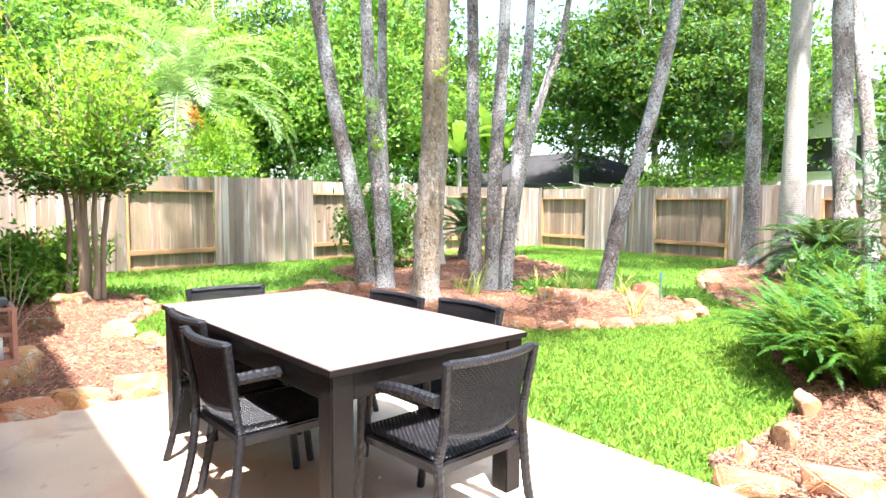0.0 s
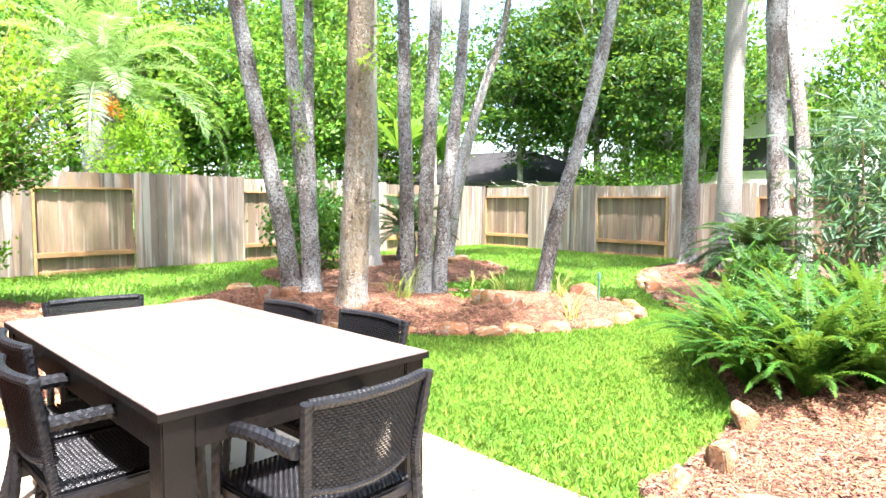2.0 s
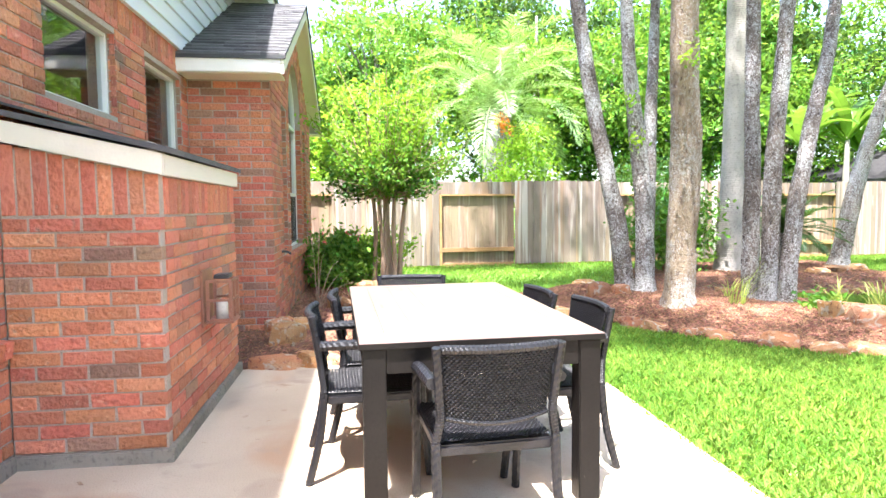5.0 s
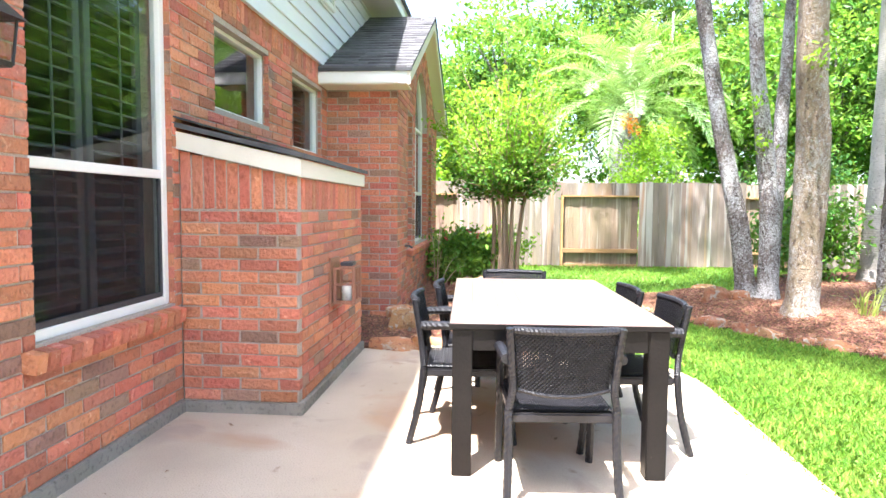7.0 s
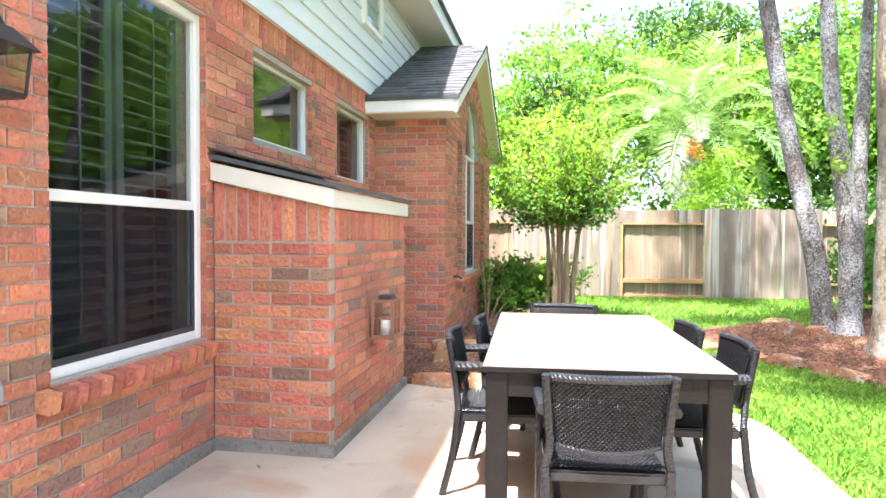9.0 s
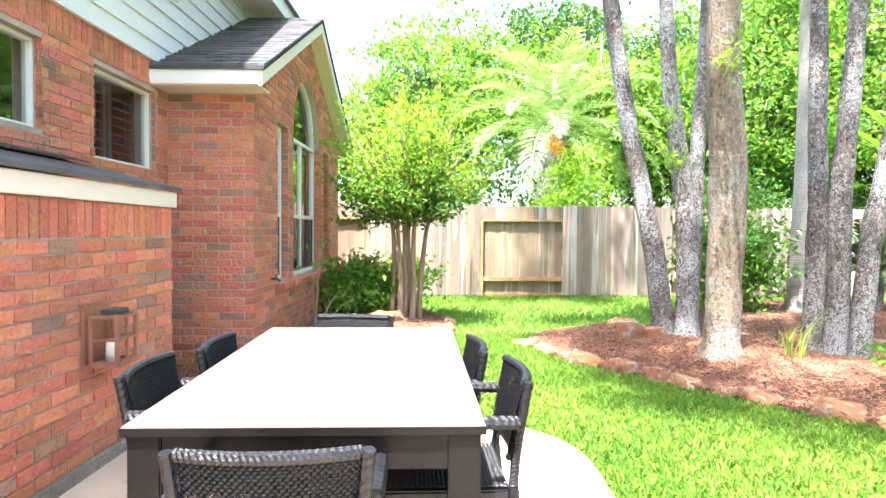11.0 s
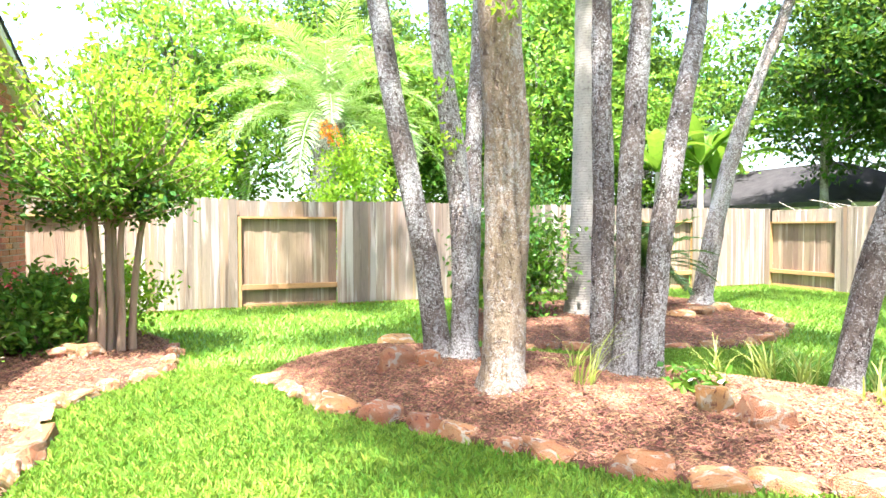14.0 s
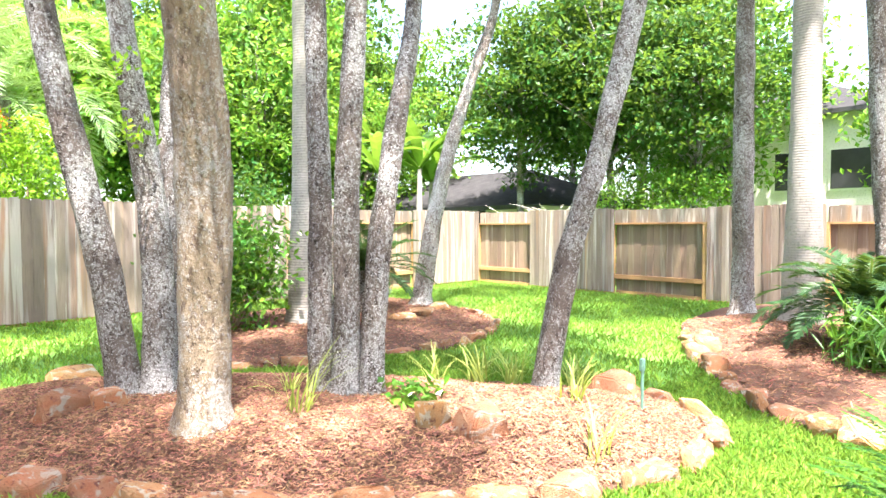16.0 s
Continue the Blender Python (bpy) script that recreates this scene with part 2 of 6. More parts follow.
def bark_material(name, base, dark, crack, pale, white, cover):
    """Fissured bark under uneven patches of pale lichen; cover: how much lichen."""
    m = bpy.data.materials.new(name)
    m.use_nodes = True
    N, L = m.node_tree.nodes, m.node_tree.links
    b = N["Principled BSDF"]
    b.inputs["Roughness"].default_value = 0.95
    b.inputs["Specular IOR Level"].default_value = 0.15
    tc = N.new("ShaderNodeTexCoord")

    def tex(scale, detail, squash, dist=0.0):
        mp, t = N.new("ShaderNodeMapping"), N.new("ShaderNodeTexNoise")
        mp.inputs["Scale"].default_value = (1, 1, squash)
        t.inputs["Scale"].default_value, t.inputs["Detail"].default_value, t.inputs["Distortion"].default_value = scale, detail, dist
        t.inputs["Roughness"].default_value = 0.62
        L.new(tc.outputs["Object"], mp.inputs[0])
        L.new(mp.outputs[0], t.inputs["Vector"])
        return t.outputs[0]

    def ramp(v, lo, hi):
        r = N.new("ShaderNodeMapRange")
        r.inputs[1].default_value, r.inputs[2].default_value = lo, hi
        L.new(v, r.inputs[0])
        return r.outputs[0]

    def blend(fac, a, c):
        x = N.new("ShaderNodeMix")
        x.data_type = "RGBA"
        L.new(fac, x.inputs[0])
        for sock, v in ((x.inputs[6], a), (x.inputs[7], c)):
            if isinstance(v, tuple):
                sock.default_value = (*v, 1)
            else:
                L.new(v, sock)
        return x.outputs[2]

    def madd(a, k, c):
        x = N.new("ShaderNodeMath")
        x.operation = "MULTIPLY_ADD"
        L.new(a, x.inputs[0])
        x.inputs[1].default_value = k
        L.new(c, x.inputs[2])
        return x.outputs[0]

    broad, fissure, patch, fleck = tex(2.3, 3, 0.6), tex(26, 7, 0.45, 0.4), tex(34, 8, 0.8, 0.3), tex(80, 6, 1.0)
    col = blend(ramp(tex(7, 4, 0.4), 0.35, 0.65), base, dark)
    col = blend(ramp(fissure, 0.53, 0.62), col, crack)
    lich = madd(broad, 0.55, patch)
    col = blend(ramp(lich, 0.82 - cover, 0.95 - cover), col, pale)
    col = blend(ramp(madd(broad, 0.4, fleck), 0.80 - cover, 0.93 - cover), col, white)
    L.new(col, b.inputs["Base Color"])
    bp = N.new("ShaderNodeBump")
    bp.inputs["Strength"].default_value, bp.inputs["Distance"].default_value = 1.0, 0.035
    h = N.new("ShaderNodeMath")
    h.operation = "SUBTRACT"
    L.new(madd(fleck, 0.5, patch), h.inputs[0])
    L.new(fissure, h.inputs[1])
    L.new(h.outputs[0], bp.inputs["Height"])
    L.new(bp.outputs[0], b.inputs["Normal"])
    return m


M["bark"] = bark_material("bark", (0.19, 0.155, 0.135), (0.12, 0.095, 0.08), (0.055, 0.042, 0.036), (0.34, 0.325, 0.31), (0.64, 0.63, 0.61), 0.075)
M["bark_big"] = bark_material("bark_big", (0.29, 0.225, 0.155), (0.235, 0.18, 0.13), (0.14, 0.10, 0.075), (0.34, 0.31, 0.28), (0.48, 0.46, 0.43), 0.06)

# ---- mesh helpers ----


def mesh_object(name, verts, faces, mat, parent=None, label="", smooth=False):
    me = bpy.data.meshes.new(name)
    me.from_pydata(np.asarray(verts).tolist() if isinstance(verts, np.ndarray) else verts, [], np.asarray(faces).tolist() if isinstance(faces, np.ndarray) else faces)
    me.materials.append(M[mat] if isinstance(mat, str) else mat)
    if smooth:
        me.polygons.foreach_set("use_smooth", np.ones(len(me.polygons), bool))
    me.update()
    ob = new(name, me)
    if parent is not None:
        ob.parent = parent
    if label:
        ob["label"] = label
    return ob


def part(name, bm, mat, parent=None, label="", smooth=False):
    me = bpy.data.meshes.new(name)
    bm.to_mesh(me)
    bm.free()
    me.materials.append(M[mat] if isinstance(mat, str) else mat)
    if smooth:
        me.polygons.foreach_set("use_smooth", np.ones(len(me.polygons), bool))
    ob = new(name, me)
    if parent is not None:
        ob.parent = parent
    if label:
        ob["label"] = label
    return ob


def thing(name, label, category, x=0.0, y=0.0, z=0.0, rz=0.0, group="", kind=""):
    ob = new(name)
    ob.empty_display_size = 0.1
    ob.matrix_basis = pose(x, y, z, 0, 0, rz)
    return tagged(ob, label, category, group, kind)


def add_box(bm, x0, x1, y0, y1, z0, z1, bevel=0.0, m=None):
    r = bmesh.ops.create_cube(bm, size=1.0)
    t = Matrix.Translation(((x0 + x1) / 2, (y0 + y1) / 2, (z0 + z1) / 2)) @ Matrix.Diagonal((abs(x1 - x0), abs(y1 - y0), abs(z1 - z0), 1))
    if m is not None:
        t = m @ t
    bmesh.ops.transform(bm, matrix=t, verts=r["verts"])
    if bevel:
        es = list({e for v in r["verts"] for e in v.link_edges})
        bmesh.ops.bevel(bm, geom=es, offset=bevel, segments=2, affect="EDGES")
    return bm


def box_part(name, dims, mat, parent, bevel=0.004, label="", m=None):
    bm = bmesh.new()
    add_box(bm, *dims, bevel=bevel, m=m)
    return part(name, bm, mat, parent, label)


def prism(name, outline, z0, z1, mat, parent=None, label=""):
    """An upright prism over a closed outline in plan."""
    n = len(outline)
    v = [(x, y, z0) for x, y in outline] + [(x, y, z1) for x, y in outline]
    f = [tuple(range(n))[::-1], tuple(range(n, 2 * n))] + [(i, (i + 1) % n, n + (i + 1) % n, n + i) for i in range(n)]
    return mesh_object(name, v, f, mat, parent, label)


def smooth_line(points, steps=6, closed=False):
    """Catmull-Rom through the points."""
    p = [np.array(q, float) for q in points]
    n = len(p)
    out = []
    for i in range(n if closed else n - 1):
        a, b, c, d = (p[(i + k) % n] for k in (-1, 0, 1, 2)) if closed else (p[max(i - 1, 0)], p[i], p[i + 1], p[min(i + 2, n - 1)])
        for k in range(steps):
            t = k / steps
            out.append(0.5 * (2 * b + (c - a) * t + (2 * a - 5 * b + 4 * c - d) * t * t + (3 * b - a - 3 * c + d) * t ** 3))
    if not closed:
        out.append(p[-1])
    return np.array(out)


def tube(points, radii, sides=10, rough=0.0, seed=0, steps=6):
    """Verts and faces of a tapered tube along the points, its skin uneven by rough."""
    line = smooth_line([(*p, r) for p, r in zip(points, radii)], steps)
    rng = np.random.RandomState(seed)
    wob = rng.rand(3) * 50
    v, f = [], []
    for i, (x, y, z, r) in enumerate(line):
        a = line[min(i + 1, len(line) - 1), :3] - line[max(i - 1, 0), :3]
        a = Vector(a).normalized()
        u = a.cross(Vector((0.02, 1, 0.01)) if abs(a.y) < 0.9 else Vector((1, 0, 0))).normalized()
        w = a.cross(u)
        for k in range(sides):
            t = 2 * math.pi * k / sides
            d = u * math.cos(t) + w * math.sin(t)
            q = 1 + rough * noise.noise(Vector((d.x * 2 + wob[0], d.y * 2 + wob[1], z * 2.2 + wob[2]))) + 0.5 * rough * noise.noise(Vector((d.x * 6, d.y * 6 + wob[1], z * 9)))
            v.append(tuple(Vector((x, y, z)) + d * (r * q)))
    n = len(line)
    for i in range(n - 1):
        for k in range(sides):
            f.append((i * sides + k, i * sides + (k + 1) % sides, (i + 1) * sides + (k + 1) % sides, (i + 1) * sides + k))
    f.append(tuple(range(sides))[::-1])
    f.append(tuple((n - 1) * sides + k for k in range(sides)))
    return v, f


def join_geo(parts):
    v, f = [], []
    for pv, pf in parts:
        o = len(v)
        v += [tuple(p) for p in pv]
        f += [tuple(i + o for i in q) for q in pf]
    return v, f


def leaf_geo(centres, length, width, rng, droop=0.3, direction=None):
    """One folded rhombic leaf at every centre."""
    n = len(centres)
    d = rng.normal(size=(n, 3)) if direction is None else direction + rng.normal(size=(n, 3)) * 0.25
    d[:, 2] -= droop
    d /= np.linalg.norm(d, axis=1)[:, None] + 1e-9
    s = np.cross(d, rng.normal(size=(n, 3)) * 0.7 + np.array([0, 0, 1.0]))
    s /= np.linalg.norm(s, axis=1)[:, None] + 1e-9
    up = np.cross(s, d)
    ln = length * rng.uniform(0.65, 1.3, n)[:, None]
    wd = width * rng.uniform(0.7, 1.25, n)[:, None]
    a = centres - d * ln * 0.5
    c = centres + d * ln * 0.5
    b = centres + s * wd * 0.5 + up * wd * 0.18
    e = centres - s * wd * 0.5 + up * wd * 0.18
    v = np.stack([a, b, c, e], 1).reshape(-1, 3)
    f = np.arange(4 * n).reshape(-1, 4)
    return v, f


def np_join(list_vf):
    vs, fs, o = [], [], 0
    for v, f in list_vf:
        vs.append(v)
        fs.append(f + o)
        o += len(v)
    return np.concatenate(vs), np.concatenate(fs)


def crown_points(n_clumps, per, centre, radii, rng, spread=0.25, hollow=0.45):
    d = rng.normal(size=(n_clumps, 3))
    d /= np.linalg.norm(d, axis=1)[:, None]
    r = hollow + (1 - hollow) * rng.rand(n_clumps) ** 0.6
    lump = 1 + 0.28 * np.array([noise.noise(Vector(q * 1.7 + centre)) for q in d])
    c = np.array(centre) + d * (r * lump)[:, None] * np.array(radii)
    p = c[:, None] + rng.normal(size=(n_clumps, per, 3)) * spread * np.array([1, 1, 0.7])
    return c, p.reshape(-1, 3)

# ---- ground, patio, lawn ----
def bed_height(x, y, outline, top, soft=0.9):
    """Height of a mounded bed: rises from its edge over `soft` metres."""
    o = outline
    p = np.array([x, y])
    a, b = o, np.roll(o, -1, axis=0)
    ab = b - a
    t = np.clip(((p - a) * ab).sum(1) / (ab * ab).sum(1), 0, 1)
    d = np.linalg.norm(a + ab * t[:, None] - p, axis=1).min()
    k = min(d / soft, 1.0)
    return top * k * k * (3 - 2 * k)


def inside(x, y, o):
    a, b = o, np.roll(o, -1, axis=0)
    c = (a[:, 1] > y) != (b[:, 1] > y)
    dy = np.where(b[:, 1] == a[:, 1], 1e-9, b[:, 1] - a[:, 1])
    return bool((c & (x < (b[:, 0] - a[:, 0]) * (y - a[:, 1]) / dy + a[:, 0])).sum() % 2)


def inside_many(p, o):
    a, b = o, np.roll(o, -1, axis=0)
    odd = np.zeros(len(p), bool)
    for (ax, ay), (bx, by) in zip(a, b):
        if ay != by:
            odd ^= ((ay > p[:, 1]) != (by > p[:, 1])) & (p[:, 0] < (bx - ax) * (p[:, 1] - ay) / (by - ay) + ax)
    return odd


def height_many(p, o, top, soft=0.9):
    d = np.full(len(p), 1e9)
    for a, b in zip(o, np.roll(o, -1, axis=0)):
        ab = b - a
        t = np.clip(((p - a) * ab).sum(1) / max((ab * ab).sum(), 1e-12), 0, 1)
        d = np.minimum(d, np.hypot(*(a + ab * t[:, None] - p).T))
    k = np.minimum(d / soft, 1.0)
    return top * k * k * (3 - 2 * k)


BEDS = {
    "island": (smooth_line([(3.72, 8.8), (3.86, 8.1), (4.15, 7.5), (4.45, 7.15), (4.75, 6.72), (5.1, 6.25), (5.55, 5.75), (6.1, 5.38), (6.7, 5.1), (7.4, 4.98), (8.0, 5.1), (8.4, 5.5), (8.5, 6.1), (7.95, 6.95), (7.2, 8.1), (6.2, 9.1), (5.2, 9.75), (4.3, 9.7)], 5, True), 0.17),
    "palm": (smooth_line([(6.45, 9.35), (7.9, 8.8), (8.9, 8.6), (9.9, 8.95), (10.75, 9.75), (11.45, 11.6), (10.9, 12.7), (9.0, 12.9), (7.0, 12.4), (6.3, 10.8)], 5, True), 0.14),
    "corner": (smooth_line([(12.9, 7.6), (11.35, 6.9), (10.1, 6.15), (9.2, 5.4), (8.72, 4.85), (8.55, 4.3), (8.6, 2.0), (9.0, -2.0), (15.4, -2.0), (15.45, 3.0), (15.45, 7.4)], 5, True), 0.14),
    "house": (np.array([(0.85, 5.76), (2.25, 5.76), (2.3, 6.4), (2.2, 7.3), (2.05, 8.2), (2.28, 8.6), (2.5, 8.9), (2.7, 9.3), (2.8, 9.9), (2.65, 11.0), (2.2, 12.0), (1.6, 13.0), (0.6, 13.9), (-0.6, 13.9), (-0.6, 12.3), (0.88, 12.3), (0.88, 7.3), (0.05, 7.3), (0.05, 5.76)]), 0.08),
    "fern": (smooth_line([(3.72, 2.62), (4.2, 2.72), (4.9, 2.78), (5.6, 3.05), (6.5, 3.6), (7.6, 3.9), (8.3, 3.3), (8.4, 1.0), (8.2, -2.5), (6.0, -4.0), (3.75, -4.0), (3.68, -1.0), (3.66, 1.0)], 4, True), 0.10),
}

ground = mesh_object("ground", [(-600, -600, -0.035), (600, -600, -0.035), (600, 600, -0.035), (-600, 600, -0.035)], [(0, 1, 2, 3)], "soil")
tagged(ground, "level ground under green lawn grass", "ground", kind="structure")


def corner_outline():
    o = [(-8, -9), (3.56, -9), (3.56, 4.75)]
    for k in range(1, 12):
        a = radians(90 * k / 12)
        o.append((2.66 + 0.9 * math.cos(a), 4.82 + 0.9 * math.sin(a)))
    return o + [(2.6, 5.73), (-8, 5.73)]


patio = tagged(prism("patio", corner_outline(), -0.12, 0.0, "concrete"), "pale stained concrete patio slab with a rounded corner", "patio", kind="structure")


def build_bed(key, label):
    o, top = BEDS[key]
    lo, hi = o.min(0), o.max(0)
    step = 0.16
    xs, ys = np.arange(lo[0], hi[0] + step, step), np.arange(lo[1], hi[1] + step, step)
    idx, v, f = {}, [], []
    for i, x in enumerate(xs):
        for j, y in enumerate(ys):
            if inside(x, y, o):
                z = bed_height(x, y, o, top) + 0.015 * noise.noise(Vector((x * 3, y * 3, 1))) + 0.008
                idx[i, j] = len(v)
                v.append((x, y, z))
    for i, j in list(idx):
        q = [(i, j), (i + 1, j), (i + 1, j + 1), (i, j + 1)]
        if all(k in idx for k in q):
            f.append(tuple(idx[k] for k in q))
    n = len(v)
    bm = bmesh.new()
    # the outline itself as a low skirt under the mounded middle
    vs = [bm.verts.new((x, y, -0.03)) for x, y in o] + [bm.verts.new((x, y, 0.012)) for x, y in o]
    k = len(o)
    for a in range(k):
        bm.faces.new((vs[a], vs[(a + 1) % k], vs[k + (a + 1) % k], vs[k + a]))
    bm.faces.new(vs[k:])
    me = bpy.data.meshes.new("t")
    me.from_pydata(v[:n], [], f)
    bm.from_mesh(me)
    bpy.data.meshes.remove(me)
    return tagged(part("mulch_bed", bm, "mulch", None, "", True), label, "mulch bed", kind="structure")


build_bed("island", "mounded reddish-brown mulch bed around the tree trunks")
build_bed("palm", "mulch bed with a palm and a shrub by the fence")
build_bed("corner", "mulch bed in the fence corner edged with sandstone")
build_bed("house", "mulch bed along the brick house wall")
build_bed("fern", "mulch bed beside the patio under the ferns")


def surface(x, y):
    for o, top in BEDS.values():
        if inside(x, y, o):
            return bed_height(x, y, o, top) + 0.012
    if x < 3.56 and y < 5.73:
        return 0.0
    return -0.03


# ---- fences ----
def fence_run(name, start, end, recessed, top0, top1, label):
    """Pickets along a line; recessed: stretches (metres from the start) whose pickets stand behind the rails."""
    a, b = np.array(start), np.array(end)
    length = np.linalg.norm(b - a)
    ang = math.degrees(math.atan2(b[1] - a[1], b[0] - a[0]))
    f = thing(name, label, "fence", a[0], a[1], 0, ang, kind="structure")
    rng = np.random.RandomState(len(name) + 3)
    shared = {}
    for kind in range(5):
        bm = bmesh.new()
        h = 1.0
        w = 0.1455
        vs = []
        for y in (-0.009, 0.009):
            vs.append([bm.verts.new((px, y, pz)) for px, pz in ((-w / 2, 0), (w / 2, 0), (w / 2, h - 0.014), (w / 2 - 0.025, h), (-w / 2 + 0.025, h), (-w / 2, h - 0.014))])
        bm.faces.new(vs[0])
        bm.faces.new(vs[1][::-1])
        for k in range(6):
            bm.faces.new((vs[0][k], vs[1][k], vs[1][(k + 1) % 6], vs[0][(k + 1) % 6]))
        bmesh.ops.recalc_face_normals(bm, faces=bm.faces)
        me = bpy.data.meshes.new("picket")
        bm.to_mesh(me)
        bm.free()
        me.materials.append(M["fence"])
        me2 = me.copy()
        me2.materials[0] = M["fence_in"]
        shared[kind] = (me, me2)
    s = 0.07
    while s < length:
        rec = any(r0 < s < r1 for r0, r1 in recessed)
        top = top0 + (top1 - top0) * s / length + rng.uniform(-0.012, 0.012) - (0.03 if rec else 0)
        p = new("picket", shared[rng.randint(5)][1 if rec else 0])
        p.parent = f
        p.matrix_basis = pose(s, (0.06 if rec else -0.045) + (0.004 if round(s / 0.1435) % 2 else -0.004), 0.015, rng.uniform(-0.1, 0.1), rng.uniform(-0.12, 0.12), rng.uniform(-0.5, 0.5)) @ Matrix.Diagonal((1, 1, top, 1))
        s += 0.1435
    for r0, r1 in recessed:
        r0, r1 = max(r0, 0.0), min(r1, length)
        t = top0 + (top1 - top0) * r0 / length
        for z0, z1 in ((t - 0.33, t - 0.29), (0.30, 0.39)):
            box_part("rail", (r0, r1, -0.03, 0.045, z0, z1), "rail", f, 0.004)
        box_part("cap_rail", (r0, r1, 0.04, 0.05, t - 0.29, t - 0.02), "fence", f, 0.002)
        for s0 in (r0 - 0.02, r1 + 0.02):
            box_part("post", (s0 - 0.045, s0 + 0.045, -0.03, 0.05, -0.1, t - 0.29), "rail", f, 0.004)
    prev = 0.0
    for r0, r1 in list(recessed) + [(length, length)]:
        if r0 - prev > 0.3:
            box_part("kickboard", (prev + 0.05, r0 - 0.05, -0.034, -0.012, -0.06, 0.05), "rail", f, 0.003)
        prev = r1
    for r0, r1 in recessed:
        box_part("kickboard", (max(r0, 0) + 0.05, min(r1, length) - 0.05, 0.01, 0.048, -0.06, 0.05), "rail", f, 0.003)
    return f


FX = 15.58
fence_run("fence_back", (-3.0, 13.88), (FX, 14.76), [(2.4, 4.22), (6.5, 8.22), (10.45, 12.2), (14.6, 16.4)], 1.90, 1.80, "weathered grey-brown wooden picket fence with recessed panels")
fence_run("fence_side", (FX, 14.7), (FX, -9.0), [(0.12, 1.88), (4.12, 6.1), (8.2, 10.1), (12.2, 14.1), (16.2, 18.1)], 1.80, 1.72, "weathered wooden picket fence with recessed panels along the side")

# ---- house ----
XW, XB, XG, YW, YE = 0.05, 0.80, 0.87, 7.32, 12.16
YC = (YW + YE) / 2
house = thing("house", "red brick house with white siding, dark shingles and a gabled wing", "house")
BRICK_H, COURSE, BRICK_L, STEP = 0.064, 0.0745, 0.235, 0.246


def cut_wall(name, axis, at, u0, u1, z0, z1, openings, thick, inward):
    """A wall slab on a plane with rectangular holes, mortar-coloured: strips of solid round the openings."""
    us = sorted({u0, u1, *[o[0] for o in openings], *[o[1] for o in openings]})
    bm = bmesh.new()
    for a, b in zip(us, us[1:]):
        zs = sorted([(o[2], o[3]) for o in openings if o[0] <= a and o[1] >= b])
        lo = z0
        for s, e in zs + [(z1, z1)]:
            if s - lo > 1e-3:
                p, q = at, at + inward * thick
                if axis == "x":
                    add_box(bm, min(p, q), max(p, q), a, b, lo, s)
                else:
                    add_box(bm, a, b, min(p, q), max(p, q), lo, s)
            lo = e
    bmesh.ops.remove_doubles(bm, verts=bm.verts, dist=1e-5)
    return part(name, bm, "mortar", house)


BIG = (2.66, 3.84, 0.69, 2.60)
SM1, SM2 = (4.42, 5.48, 1.97, 2.57), (6.08, 7.10, 1.86, 2.57)
BRICK_TOP = 2.86
wall_main = cut_wall("wall", "x", XW - 0.009, -9.0, YW, 0.0, BRICK_TOP, [BIG, SM1, SM2], 0.20, -1)
WL, WM, WR = (8.22, 8.70, 0.75, 2.52), (8.94, 10.54, 0.75, 2.50), (10.78, 11.26, 0.75, 2.52)
wall_wing_front = cut_wall("wall", "y", YW + 0.009, XW - 0.15, XG - 0.009, 0.0, 2.62, [], 0.15, 1)
wall_bump_front = cut_wall("wall", "y", 3.909, XW, XB - 0.009, 0.0, 1.60, [], 0.12, 1)
wall_bump_side = cut_wall("wall", "x", XB - 0.009, 4.031, 5.70, 0.0, 1.47, [], 0.12, -1)
wall_bump_back = cut_wall("wall", "y", 5.70, XW, XB - 0.131, 0.0, 1.47, [], 0.10, -1)
RISE = 0.487
EAVE_Y, EAVE_Z = 7.0, 2.80
ARC_R, ARC_Z = 0.80, 2.50


def gable_z(y):
    return EAVE_Z - 0.14 + (min(y - EAVE_Y, 2 * YC - EAVE_Y - y)) * RISE


def wing_side_wall():
    """The gable wall: strips between the openings, a pointed top and an arched hole."""
    bm = bmesh.new()
    x1, x0 = XG - 0.009, XG - 0.20

    def strip(a, b, lo_a, lo_b, hi_a, hi_b):
        vs = [bm.verts.new(p) for p in ((x0, a, lo_a), (x1, a, lo_a), (x1, b, lo_b), (x0, b, lo_b), (x0, a, hi_a), (x1, a, hi_a), (x1, b, hi_b), (x0, b, hi_b))]
        for q in ((0, 1, 2, 3), (7, 6, 5, 4), (0, 4, 5, 1), (1, 5, 6, 2), (2, 6, 7, 3), (3, 7, 4, 0)):
            bm.faces.new([vs[k] for k in q])

    cuts = sorted({round(q, 4) for q in (YW + 0.161, YE, YC, *WL[:2], *WM[:2], *WR[:2], *[YC + ARC_R * math.cos(radians(a)) for a in range(0, 181, 12)])})
    for a, b in zip(cuts, cuts[1:]):
        ga, gb = gable_z(a), gable_z(b)
        m = (a + b) / 2
        if WL[0] < m < WL[1] or WR[0] < m < WR[1]:
            strip(a, b, 0, 0, WL[2], WL[2])
            strip(a, b, WL[3], WL[3], ga, gb)
        elif WM[0] < m < WM[1]:
            strip(a, b, 0, 0, WM[2], WM[2])
            arc = [ARC_Z + math.sqrt(max(ARC_R ** 2 - (q - YC) ** 2, 0)) for q in (a, b)]
            strip(a, b, arc[0], arc[1], ga, gb)
        else:
            strip(a, b, 0, 0, ga, gb)
    bmesh.ops.recalc_face_normals(bm, faces=bm.faces)
    return part("wall", bm, "mortar", house)


